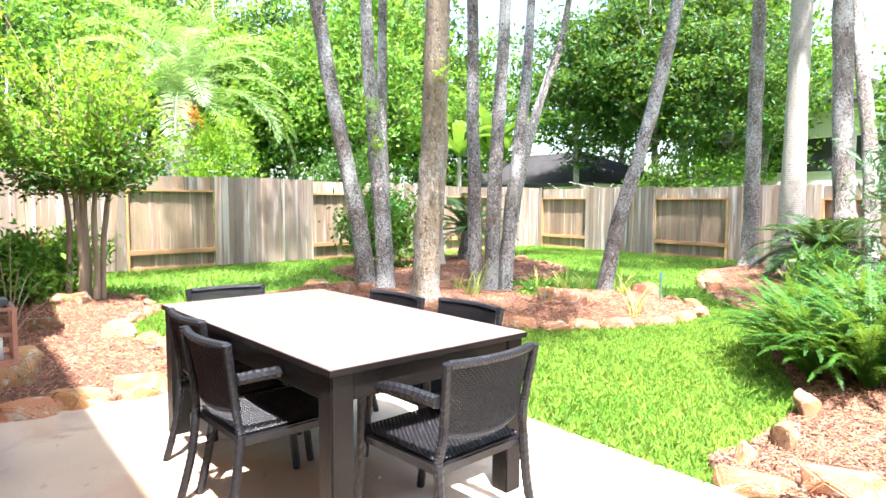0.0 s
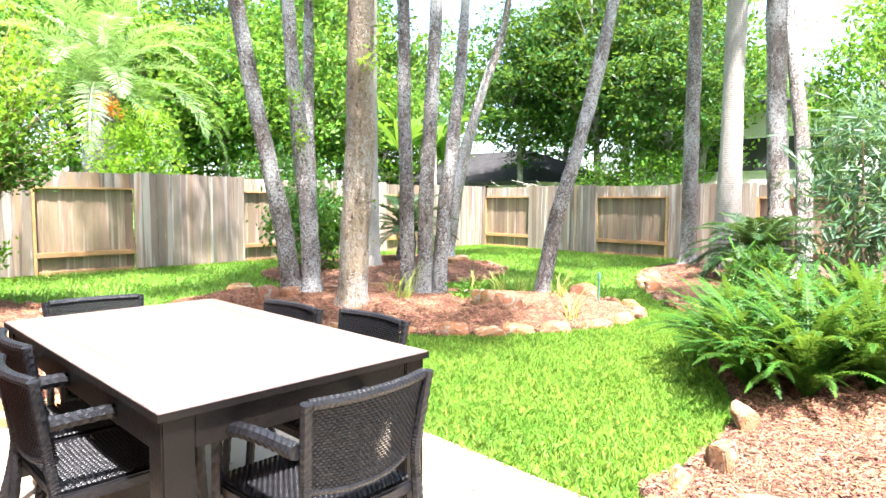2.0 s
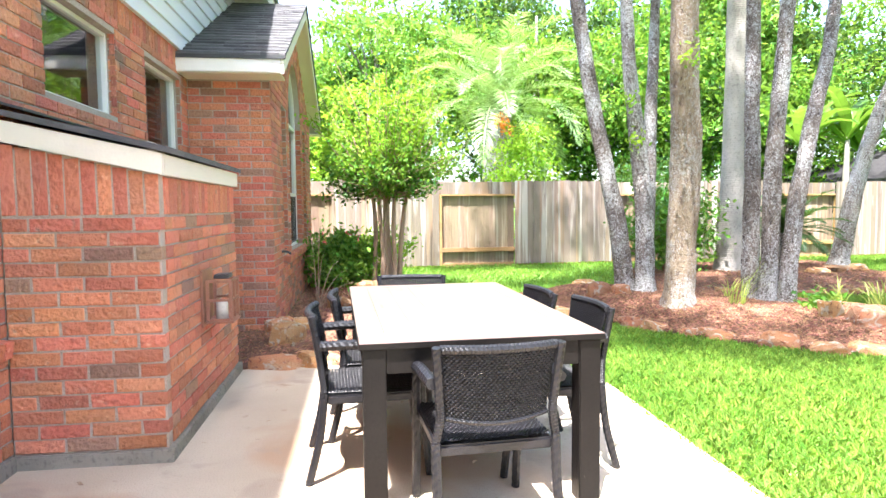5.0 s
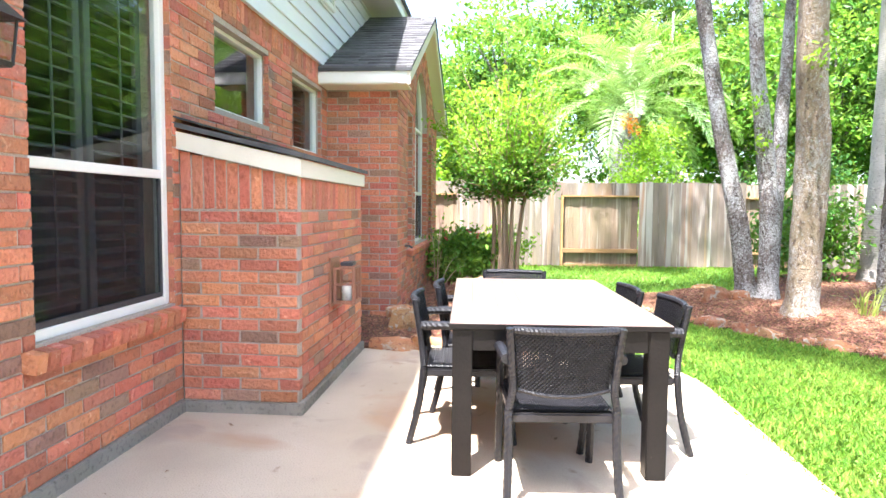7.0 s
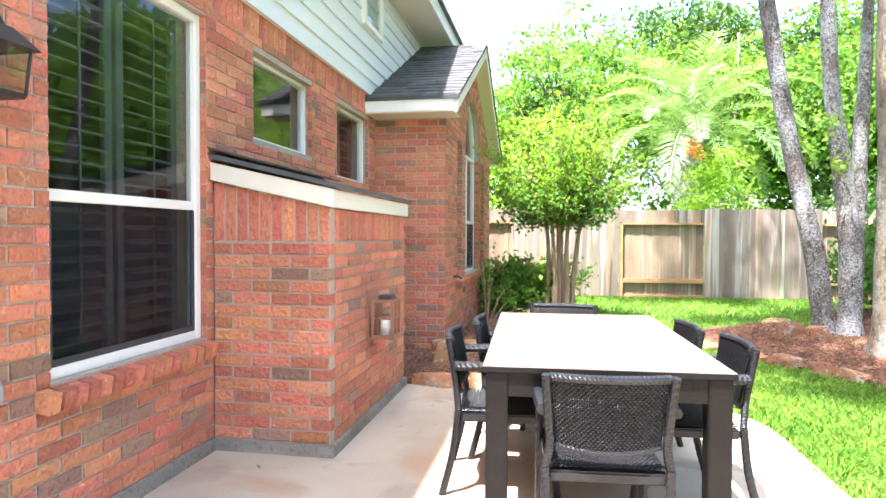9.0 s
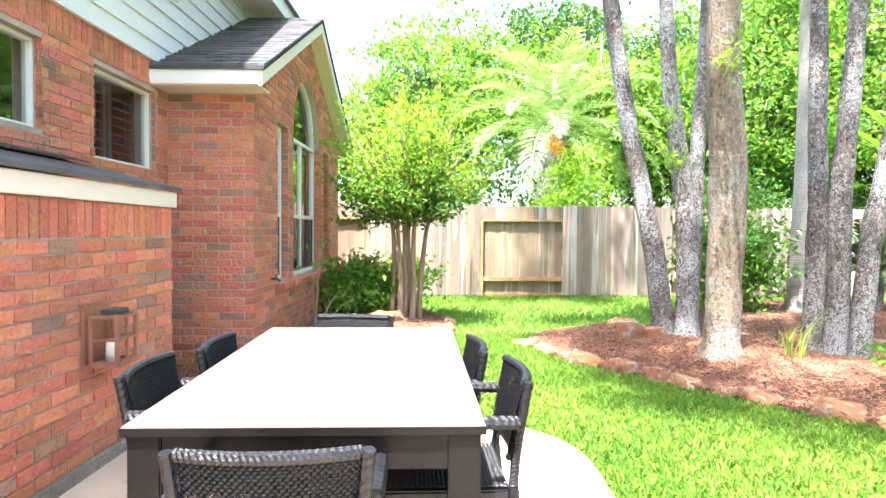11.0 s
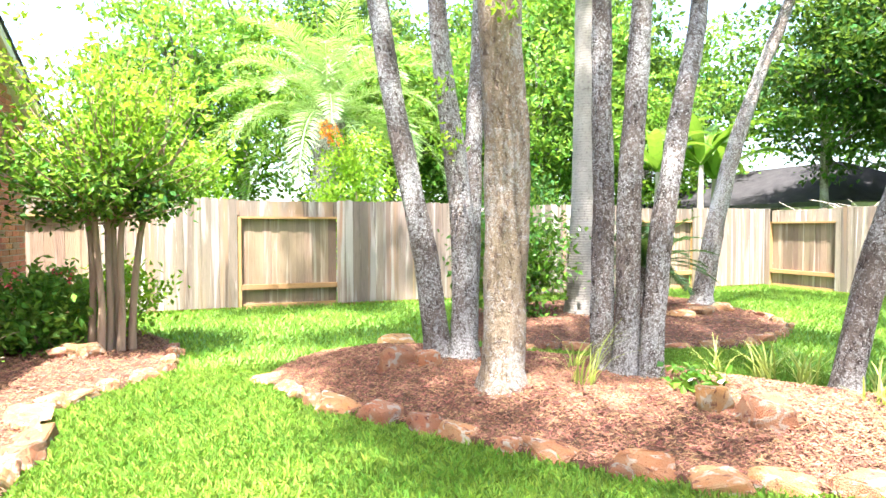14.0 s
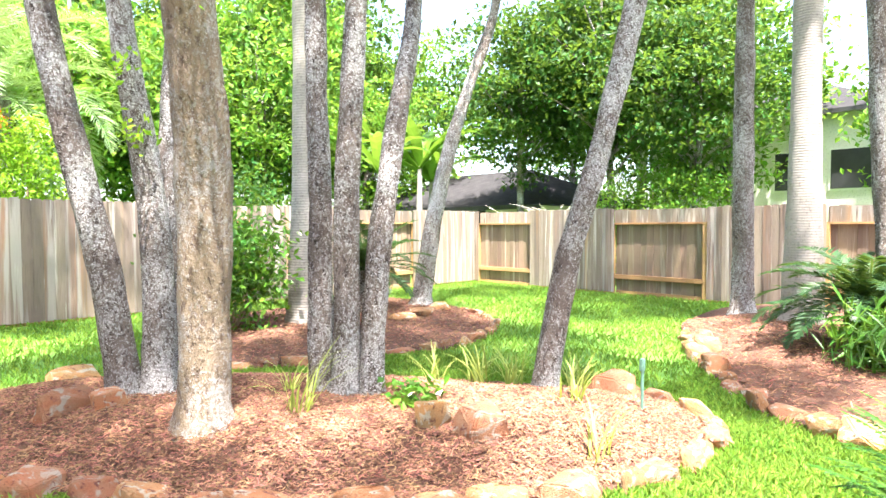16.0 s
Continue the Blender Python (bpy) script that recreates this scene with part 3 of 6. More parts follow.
wall_wing_side = wing_side_wall()
box_part("wall", (-6, XG - 0.21, YE - 0.01, YE + 0.15, 0, 2.6), "brick_joined", house, 0)
for dims in ((XW - 0.02, XW + 0.025, -9, 3.88, -0.1, 0.075), (XW, XB + 0.022, 3.875, 3.905, -0.1, 0.07), (XB - 0.02, XB + 0.022, 3.905, 5.72, -0.1, 0.07)):
    box_part("footing", dims, "footing", house, 0.006)

# closed interior, an added box; its near-black colour stands in for dim rooms
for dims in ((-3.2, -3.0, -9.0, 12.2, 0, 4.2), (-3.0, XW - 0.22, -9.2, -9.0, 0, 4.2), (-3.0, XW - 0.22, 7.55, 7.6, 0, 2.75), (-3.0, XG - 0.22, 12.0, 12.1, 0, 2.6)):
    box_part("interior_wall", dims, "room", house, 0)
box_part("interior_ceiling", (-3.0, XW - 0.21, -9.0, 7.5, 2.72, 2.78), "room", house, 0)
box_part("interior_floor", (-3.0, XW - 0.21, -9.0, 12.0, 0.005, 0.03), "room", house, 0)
# siding above the brick, with lapped boards
SOFFIT = 4.22
for k in range(10):
    z = BRICK_TOP - 0.02 + k * 0.165
    if z < SOFFIT - 0.03:
        bm = bmesh.new()
        z1 = min(z + 0.185, SOFFIT)
        vs = [bm.verts.new(p) for p in ((XW + 0.035, -9, z), (XW + 0.035, 12.0, z), (XW + 0.012, 12.0, z1), (XW + 0.012, -9, z1), (XW - 0.1, -9, z), (XW - 0.1, 12.0, z), (XW - 0.1, 12.0, z1), (XW - 0.1, -9, z1))]
        for q in ((0, 1, 2, 3), (4, 7, 6, 5), (0, 4, 5, 1), (3, 2, 6, 7), (0, 3, 7, 4), (1, 5, 6, 2)):
            bm.faces.new([vs[i] for i in q])
        part("siding_board", bm, "siding", house)
box_part("soffit", (XW - 0.2, 0.52, -9, 10.6, SOFFIT, SOFFIT + 0.03), "cream", house, 0)
box_part("fascia", (0.52, 0.545, -9, 10.6, SOFFIT - 0.03, SOFFIT + 0.17), "white", house, 0.003)
mesh_object("roof", [(0.6, -9, SOFFIT + 0.15), (0.6, 10.65, SOFFIT + 0.15), (-5, 10.65, SOFFIT + 2.9), (-5, -9, SOFFIT + 2.9), (0.6, -9, SOFFIT + 0.19), (0.6, 10.65, SOFFIT + 0.19), (-5, 10.65, SOFFIT + 2.94), (-5, -9, SOFFIT + 2.94)], [(0, 1, 2, 3), (7, 6, 5, 4), (0, 4, 5, 1), (1, 5, 6, 2), (2, 6, 7, 3), (3, 7, 4, 0)], "shingle", house)

# wing roof: two slopes of overlapping shingle courses
XR = 1.06
apex_z = EAVE_Z + (YC - EAVE_Y) * RISE


BOX = [(3, 2, 1, 0), (4, 5, 6, 7), (0, 1, 5, 4), (1, 2, 6, 5), (2, 3, 7, 6), (3, 0, 4, 7)]


def wing_roof():
    rng = np.random.RandomState(5)
    for side in (1, -1):
        run = YC - EAVE_Y
        pieces = []

        def corner(x, d, h):
            y = EAVE_Y + d if side > 0 else 2 * YC - EAVE_Y - d
            return (x, y, EAVE_Z + d * RISE + h)

        def slab(xa, xb, da, db, ha, hb):
            sv = ([corner(xa, da, -0.012), corner(xb, da, -0.012), corner(xb, db, -0.012), corner(xa, db, -0.012), corner(xa, da, ha), corner(xb, da, ha), corner(xb, db, hb), corner(xa, db, hb)])
            pieces.append((sv, BOX))

        d = -0.03
        while d < run:
            x = -0.2 - rng.rand() * 0.2
            while x < XR + 0.02:
                w = rng.choice([0.14, 0.19, 0.25, 0.30])
                e = min(x + w, XR + 0.02)
                slab(x, e - 0.004, d + rng.choice([0, 0, 0.014]), min(d + 0.17, run), 0.026 + rng.choice([0, 0.006]), 0.008)
                x = e if e < XR + 0.02 else XR + 0.1
            d += 0.135
        deck = [corner(-0.2, -0.02, -0.05), corner(XR, -0.02, -0.05), corner(XR, run, -0.05), corner(-0.2, run, -0.05), corner(-0.2, -0.02, -0.013), corner(XR, -0.02, -0.013), corner(XR, run, -0.013), corner(-0.2, run, -0.013)]
        roof = mesh_object("roof", deck, BOX, "shingle", house, "dark grey asphalt shingle roof slope")
        for pv, pf in pieces:
            mesh_object("shingle", pv, pf, "shingle_piece", roof)
        bm = bmesh.new()
        q = [corner(XR, -0.03, -0.17), corner(XR, run, -0.17), corner(XR, run, -0.03), corner(XR, -0.03, -0.03)]
        vs = [bm.verts.new(p) for p in q] + [bm.verts.new((p[0] - 0.03, p[1], p[2])) for p in q]
        for i in ((0, 1, 2, 3), (7, 6, 5, 4), (0, 4, 5, 1), (1, 5, 6, 2), (2, 6, 7, 3), (3, 7, 4, 0)):
            bm.faces.new([vs[k] for k in i])
        bmesh.ops.recalc_face_normals(bm, faces=bm.faces)
        part("rake_board", bm, "cream", house)
        bm = bmesh.new()
        q = [corner(XG - 0.05, 0.0, -0.145), corner(XR - 0.03, 0.0, -0.145), corner(XR - 0.03, run, -0.145), corner(XG - 0.05, run, -0.145)]
        vs = [bm.verts.new(p) for p in q] + [bm.verts.new((p[0], p[1], p[2] + 0.02)) for p in q]
        for i in ((0, 1, 2, 3), (7, 6, 5, 4), (0, 4, 5, 1), (1, 5, 6, 2), (2, 6, 7, 3), (3, 7, 4, 0)):
            bm.faces.new([vs[k] for k in i])
        bmesh.ops.recalc_face_normals(bm, faces=bm.faces)
        part("rake_soffit", bm, "cream", house)
        y0, y1 = (EAVE_Y - 0.03, EAVE_Y - 0.005) if side > 0 else (2 * YC - EAVE_Y + 0.005, 2 * YC - EAVE_Y + 0.03)
        box_part("fascia", (XW - 0.15, XR - 0.035, y0, y1, EAVE_Z - 0.17, EAVE_Z - 0.035), "white", house, 0.003)
        y0, y1 = (EAVE_Y - 0.005, YW + 0.02) if side > 0 else (YE - 0.02, 2 * YC - EAVE_Y + 0.005)
        box_part("soffit", (XW - 0.1, XR - 0.035, y0, y1, EAVE_Z - 0.18, EAVE_Z - 0.165), "cream", house, 0)
        box_part("drip_edge", (XW, XR + 0.02, EAVE_Y - 0.05 if side > 0 else 2 * YC - EAVE_Y + 0.03, EAVE_Y - 0.03 if side > 0 else 2 * YC - EAVE_Y + 0.05, EAVE_Z - 0.045, EAVE_Z - 0.01), "darktrim", house, 0.002)


wing_roof()


# bump-out: sloping cap with trim boards and a thin dark roof
def slope_box(name, x0, x1, y0, y1, za, zb, thick, mat):
    v = [(x0, y0, za), (x1, y0, zb), (x1, y1, zb), (x0, y1, za), (x0, y0, za + thick), (x1, y0, zb + thick), (x1, y1, zb + thick), (x0, y1, za + thick)]
    return mesh_object(name, v, [(3, 2, 1, 0), (4, 5, 6, 7), (0, 1, 5, 4), (1, 2, 6, 5), (2, 3, 7, 6), (3, 0, 4, 7)], mat, house)


slope_box("trim_board", XW, XB + 0.025, 3.865, 3.898, 1.635, 1.468, 0.105, "cream")
box_part("trim_board", (XB, XB + 0.025, 3.90, 5.72, 1.468, 1.573), "cream", house, 0.003)
slope_box("cap_roof", XW - 0.01, XB + 0.05, 3.85, 5.74, 1.765, 1.578, 0.03, "shingle")
slope_box("flashing", XW - 0.005, XW + 0.16, 3.84, 5.745, 1.82, 1.775, 0.012, "darktrim")


# ---- windows ----
def insect_screen(w, x, y0, y1, z0, z1):
    ob = mesh_object("insect_screen", [(x, y0, z0), (x, y1, z0), (x, y1, z1), (x, y0, z1)], [(0, 1, 2, 3)], "screen", w, "dark insect screen over the lower sash")
    ob.visible_shadow = False


def sash_window(name, plane, y0, y1, z0, z1, rails, mullions, label, frame_w=0.045, shutters=False, screen=True):
    w = thing(name, label, "window", kind="structure")
    x = plane
    for a, b, lo, hi in ((y0, y0 + frame_w, z0, z1), (y1 - frame_w, y1, z0, z1)):
        box_part("window_frame", (x - 0.05, x + 0.012, a, b, lo, hi), "white", w, 0.004)
    for lo, hi in ((z0, z0 + frame_w), (z1 - frame_w, z1)):
        box_part("window_frame", (x - 0.05, x + 0.010, y0 + frame_w, y1 - frame_w, lo, hi), "white", w, 0.004)
    for r in rails:
        box_part("meeting_rail", (x - 0.04, x + 0.008, y0 + frame_w, y1 - frame_w, r - 0.025, r + 0.025), "white", w, 0.003)
    for q in mullions:
        box_part("mullion", (x - 0.04, x + 0.006, q - 0.02, q + 0.02, z0 + frame_w, z1 - frame_w), "white", w, 0.003)
    g = mesh_object("pane", [(x - 0.02, y0 + 0.02, z0 + 0.02), (x - 0.02, y1 - 0.02, z0 + 0.02), (x - 0.02, y1 - 0.02, z1 - 0.02), (x - 0.02, y0 + 0.02, z1 - 0.02)], [(0, 1, 2, 3)], "glass", w)
    g.visible_shadow = False
    if shutters:
        mids = [y0 + frame_w, (y0 + y1) / 2, y1 - frame_w]
        for a, b in zip(mids, mids[1:]):
            for c in (a + 0.015, b - 0.07):
                box_part("shutter_stile", (x - 0.13, x - 0.10, c, c + 0.055, z0 + 0.05, z1 - 0.05), "blind", w, 0.003)
            z = z0 + 0.12
            while z < z1 - 0.08:
                m = Matrix.Translation((x - 0.115, 0, z)) @ Matrix.Rotation(radians(16), 4, "Y")
                box_part("slat", (-0.038, 0.038, a + 0.075, b - 0.075, -0.005, 0.005), "blind", w, 0.002, m=m)
                z += 0.076
            box_part("tilt_rod", (x - 0.075, x - 0.065, (a + b) / 2 - 0.006, (a + b) / 2 + 0.006, z0 + 0.15, z1 - 0.12), "blind", w, 0.002)
    if screen and rails:
        r = rails[0]
        insect_screen(w, x - 0.006, y0 + frame_w, y1 - frame_w, z0 + frame_w, r - 0.026)
        box_part("insect_screen_frame", (x - 0.016, x + 0.002, y0 + frame_w, y0 + frame_w + 0.022, z0 + frame_w, r - 0.026), "darktrim", w, 0.002)
        box_part("insect_screen_frame", (x - 0.016, x + 0.002, y1 - frame_w - 0.022, y1 - frame_w, z0 + frame_w, r - 0.026), "darktrim", w, 0.002)
        box_part("insect_screen_frame", (x - 0.016, x + 0.002, y0 + frame_w + 0.022, y1 - frame_w - 0.022, z0 + frame_w, z0 + frame_w + 0.03), "darktrim", w, 0.002)
    return w


sash_window("window_1", XW - 0.06, *BIG, [1.475], [], "tall white sash window with dark plantation shutters behind", 0.05, True)
sash_window("window_2", XW - 0.08, *SM1, [], [], "small white fixed window high in the brick wall", 0.03, False)
sash_window("window_3", XW - 0.08, *SM2, [], [], "small white window with shutters inside", 0.03, True)
sash_window("window_4", XG - 0.10, *WL, [1.50], [], "narrow white sash window beside the arched one", 0.045)
sash_window("window_6", XG - 0.10, *WR, [1.50], [], "narrow white sash window at the far side", 0.045)
sash_window("window_7", XW + 0.06, 6.75, 7.45, 3.52, 4.12, [], [], "small white attic window in the siding", 0.06)


def arched_window():
    w = sash_window("window_5", XG - 0.10, WM[0], WM[1], WM[2], WM[3], [1.50], [YC], "large arched white window of several panes", 0.045)
    x = XG - 0.10
    n = 24
    for name, r0, r1, xa, xb, mat in (("arch_frame", ARC_R - 0.05, ARC_R, x - 0.05, x + 0.012, "white"), ("arch_pane", 0.0, ARC_R - 0.02, x - 0.022, x - 0.018, "glass")):
        v, f = [], []
        for k in range(n + 1):
            a = math.pi * k / n
            for xx in (xa, xb):
                for r in (r0, r1):
                    v.append((xx, YC + r * math.cos(a), ARC_Z + r * math.sin(a)))
        for k in range(n):
            o = 4 * k
            f += [(o, o + 1, o + 5, o + 4), (o + 2, o + 6, o + 7, o + 3), (o + 1, o + 3, o + 7, o + 5), (o, o + 4, o + 6, o + 2)]
        if mat == "glass":
            v = [(x - 0.02, YC, ARC_Z)] + [(x - 0.02, YC + r1 * math.cos(math.pi * k / n), ARC_Z + r1 * math.sin(math.pi * k / n)) for k in range(n + 1)]
            f = [(0, k + 1, k + 2) for k in range(n)]
        ob = mesh_object(name, v, f, mat, w)
        if mat == "glass":
            ob.visible_shadow = False
    return w


arched_window()
for y0, y1, z, x in ((BIG[0] - 0.08, BIG[1] + 0.02, 0.69, XW), (WL[0] - 0.1, WL[1] + 0.1, 0.75, XG), (WM[0] - 0.1, WM[1] + 0.1, 0.75, XG), (WR[0] - 0.1, WR[1] + 0.1, 0.75, XG)):
    y = y0
    while y < y1 - 0.03:
        m = Matrix.Translation((x - 0.03, y, z - 0.045)) @ Matrix.Rotation(radians(9), 4, "Y")
        box_part("sill_brick", (-0.06, 0.095, 0, 0.066, -0.05, 0.035), "brick", house, 0.004, m=m)
        y += 0.0745

# ---- table ----
TABLE = pose(2.265, 4.045, 0, 0, 0, 2.4)
TL, TW = 1.855, 1.045
table = thing("dining_table", "dark-stained wooden outdoor dining table with a weathered top", "table", 2.265, 4.045, 0, 2.4)


def tabletop():
    bm = bmesh.new()
    hw, hl, b = TW / 2, TL / 2, 0.115
    g = 0.0005
    boards = []
    for x0, x1, y0, y1 in ((-hw, hw, -hl, -hl + b), (-hw, hw, hl - b, hl), (-hw, -hw + b, -hl + b, hl - b), (hw - b, hw, -hl + b, hl - b)):
        boards.append((x0 + g, x1 - g, y0 + g, y1 - g, 0.722, 0.75))
    add_box(bm, -hw + 0.03, hw - 0.03, -hl + 0.03, hl - 0.03, 0.7215, 0.7225)
    top = part("tabletop", bm, "tabletop", table, "weathered reddish-brown plank tabletop with water marks")
    for dims in boards:
        box_part("frame_board", dims, "tabletop", top, 0.002)
    n = 6
    w = (TW - 2 * b) / n
    for k in range(n):
        box_part("plank", (-hw + b + k * w + g, -hw + b + (k + 1) * w - g, -hl + b + g, hl - b - g, 0.724, 0.7497), "tabletop", top, 0.0004)
    return top


tabletop()
for s in (-1, 1):
    box_part("edge_band", (s * (TW / 2 + 0.001) - 0.0015, s * (TW / 2 + 0.001) + 0.0015, -TL / 2 - 0.002, TL / 2 + 0.002, 0.7225, 0.7465), "tablebody", table, 0)
    box_part("edge_band", (-TW / 2 - 0.0003, TW / 2 + 0.0003, s * (TL / 2 + 0.001) - 0.0015, s * (TL / 2 + 0.001) + 0.0015, 0.7227, 0.7463), "tablebody", table, 0)
for sx in (-1, 1):
    for sy in (-1, 1):
        x, y = sx * (TW / 2 - 0.06), sy * (TL / 2 - 0.06)
        box_part("leg", (x - 0.048, x + 0.048, y - 0.048, y + 0.048, 0, 0.722), "tablebody", table, 0.005)
for s in (-1, 1):
    box_part("apron", (s * (TW / 2 - 0.03) - 0.012, s * (TW / 2 - 0.03) + 0.012, -TL / 2 + 0.11, TL / 2 - 0.11, 0.615, 0.721), "tablebody", table, 0.003)
    box_part("apron", (-TW / 2 + 0.11, TW / 2 - 0.11, s * (TL / 2 - 0.03) - 0.012, s * (TL / 2 - 0.03) + 0.012, 0.615, 0.721), "tablebody", table, 0.003)


# ---- wicker chairs ----
def woven(name, surf, nu, nv, parent, thick=0.006, gap=0.10, holes=False):
    """A basket weave of short humped strands over surf(u, v) -> (point, normal)."""
    v, f = [], []
    for j in range(nv):
        for i in range(-1, nu + 1):
            off = 0.5 * (j % 2)
            u0, u1 = (i + off + 0.04) / nu, (i + off + 0.96) / nu
            u0, u1 = max(u0, 0), min(u1, 1)
            if u1 - u0 < 0.3 / nu:
                continue
            v0, v1 = (j + gap / 2) / nv, (j + 1 - gap / 2) / nv
            o = len(v)
            um = (u0 + u1) / 2
            for uu, h in ((u0, -0.3), (um - (u1 - u0) * 0.22, 1.0), (um + (u1 - u0) * 0.22, 1.0), (u1, -0.3)):
                for vv, g in ((v0, 0.2), ((v0 + v1) / 2, 1.0), (v1, 0.2)):
                    p, n = surf(uu, vv)
                    v.append(tuple(p + n * (thick * h * g)))
            for a in range(3):
                for b in range(2):
                    k = o + a * 3 + b
                    f.append((k, k + 1, k + 4, k + 3))
    return mesh_object(name, v, f, "wicker", parent, smooth=True)


def build_chair():
    """Faces +y, back at y = -0.27."""
    c = thing("wicker_chair", "black woven wicker armchair pushed in at the table", "chair", group="chairs round the table")
    W, D, SH, H = 0.232, 0.235, 0.425, 0.80

    def back(u, v):
        x = (u - 0.5) * 2 * (W - 0.035 + 0.023 * v)
        z = 0.52 + v * (H - 0.535) - 0.02 * (1 - v) * (1 - (2 * u - 1) ** 2)
        y = -D - 0.05 * v ** 1.3 - 0.035 * (1 - (2 * u - 1) ** 2)
        n = Vector((-0.13 * 2 * (2 * u - 1), -1, 0.1)).normalized()
        return Vector((x, y, z)), n

    woven("backrest", back, 24, 30, c, 0.006, 0.12)
    woven("backrest_inner", lambda u, v: (back(u, v)[0] + Vector((0, 0.012, 0)), -back(u, v)[1]), 24, 30, c, 0.006, 0.12)

    def seat(u, v):
        return Vector(((u - 0.5) * 2 * (W - 0.012), -D + 0.01 + v * (2 * D - 0.0), SH + 0.002 - 0.012 * math.sin(math.pi * u) * math.sin(math.pi * v))), Vector((0, 0, 1))

    woven("seat", seat, 22, 30, c, 0.007)
    box_part("seat_base", (-W + 0.006, W - 0.006, -D + 0.004, D + 0.004, SH - 0.055, SH - 0.012), "wicker", c, 0.008)

    def strand(name, pts, r, turns):
        """A round frame member wound with flat strands."""
        line = smooth_line(pts, 14)
        v, f = [], []
        sides = 8
        for i, p in enumerate(line):
            a = Vector(line[min(i + 1, len(line) - 1)] - line[max(i - 1, 0)]).normalized()
            u = a.cross(Vector((0.03, 1, 0.02)) if abs(a.y) < 0.85 else Vector((1, 0, 0))).normalized()
            w = a.cross(u)
            for k in range(sides):
                t = 2 * math.pi * k / sides
                q = r * (1.0 + (0.07 if (i + (k // 2)) % 2 else -0.05))
                v.append(tuple(Vector(p) + (u * math.cos(t) + w * math.sin(t)) * q))
        n = len(line)
        for i in range(n - 1):
            for k in range(sides):
                f.append((i * sides + k, i * sides + (k + 1) % sides, (i + 1) * sides + (k + 1) % sides, (i + 1) * sides + k))
        f += [tuple(range(sides))[::-1], tuple((n - 1) * sides + k for k in range(sides))]
        return mesh_object(name, v, f, "wicker", c)

    for s in (-1, 1):
        strand("leg", [(s * (W + 0.01), -D - 0.085, 0), (s * W, -D - 0.03, 0.22), (s * W, -D - 0.005, 0.43)], 0.019, 1)
        strand("back_post", [(s * W, -D - 0.005, 0.43), (s * (W - 0.016), -D - 0.015, 0.52), (s * (W - 0.012), -D - 0.025, 0.60), (s * (W + 0.004), -D - 0.055, H - 0.005)], 0.017, 1)
        strand("leg", [(s * W, D + 0.02, 0), (s * W, D - 0.01, 0.30), (s * W, D - 0.02, 0.60)], 0.019, 1)
        strand("armrest", [(s * (W + 0.012), -D - 0.02, 0.655), (s * (W + 0.02), -0.05, 0.655), (s * (W + 0.014), D - 0.05, 0.618), (s * (W + 0.01), D + 0.045, 0.588)], 0.024, 1)
    strand("top_rail", [back(0, 1)[0] + Vector((0, 0.006, 0)), back(0.25, 1)[0] + Vector((0, 0.006, 0)), back(0.5, 1)[0] + Vector((0, 0.006, 0)), back(0.75, 1)[0] + Vector((0, 0.006, 0)), back(1, 1)[0] + Vector((0, 0.006, 0))], 0.017, 1)
    strand("back_rail", [back(u, 0)[0] + Vector((0, 0.006, 0)) for u in (0, 0.25, 0.5, 0.75, 1)], 0.013, 1)
    return c


chair = build_chair()
chair.matrix_basis = pose(2.27, 3.08, 0, 0, 0, 4.0)
for x, y, rz in ((1.84, 3.76, -87), (1.92, 4.28, -88), (2.695, 3.70, 93), (2.57, 4.22, 95), (2.13, 4.86, 176)):
    copy_thing(chair, pose(x, y, 0, 0, 0, rz))

# ---- tree trunks ----
def crown(name, n, per, centre, radii, mat, seed, leaf, parent, spread=0.28, hollow=0.4):
    rng = np.random.RandomState(seed)
    c, p = crown_points(n, per, centre, radii, rng, spread, hollow)
    v, f = leaf_geo(p, leaf, leaf * 0.5, rng)
    return c, mesh_object(name, v, f, mat, parent)


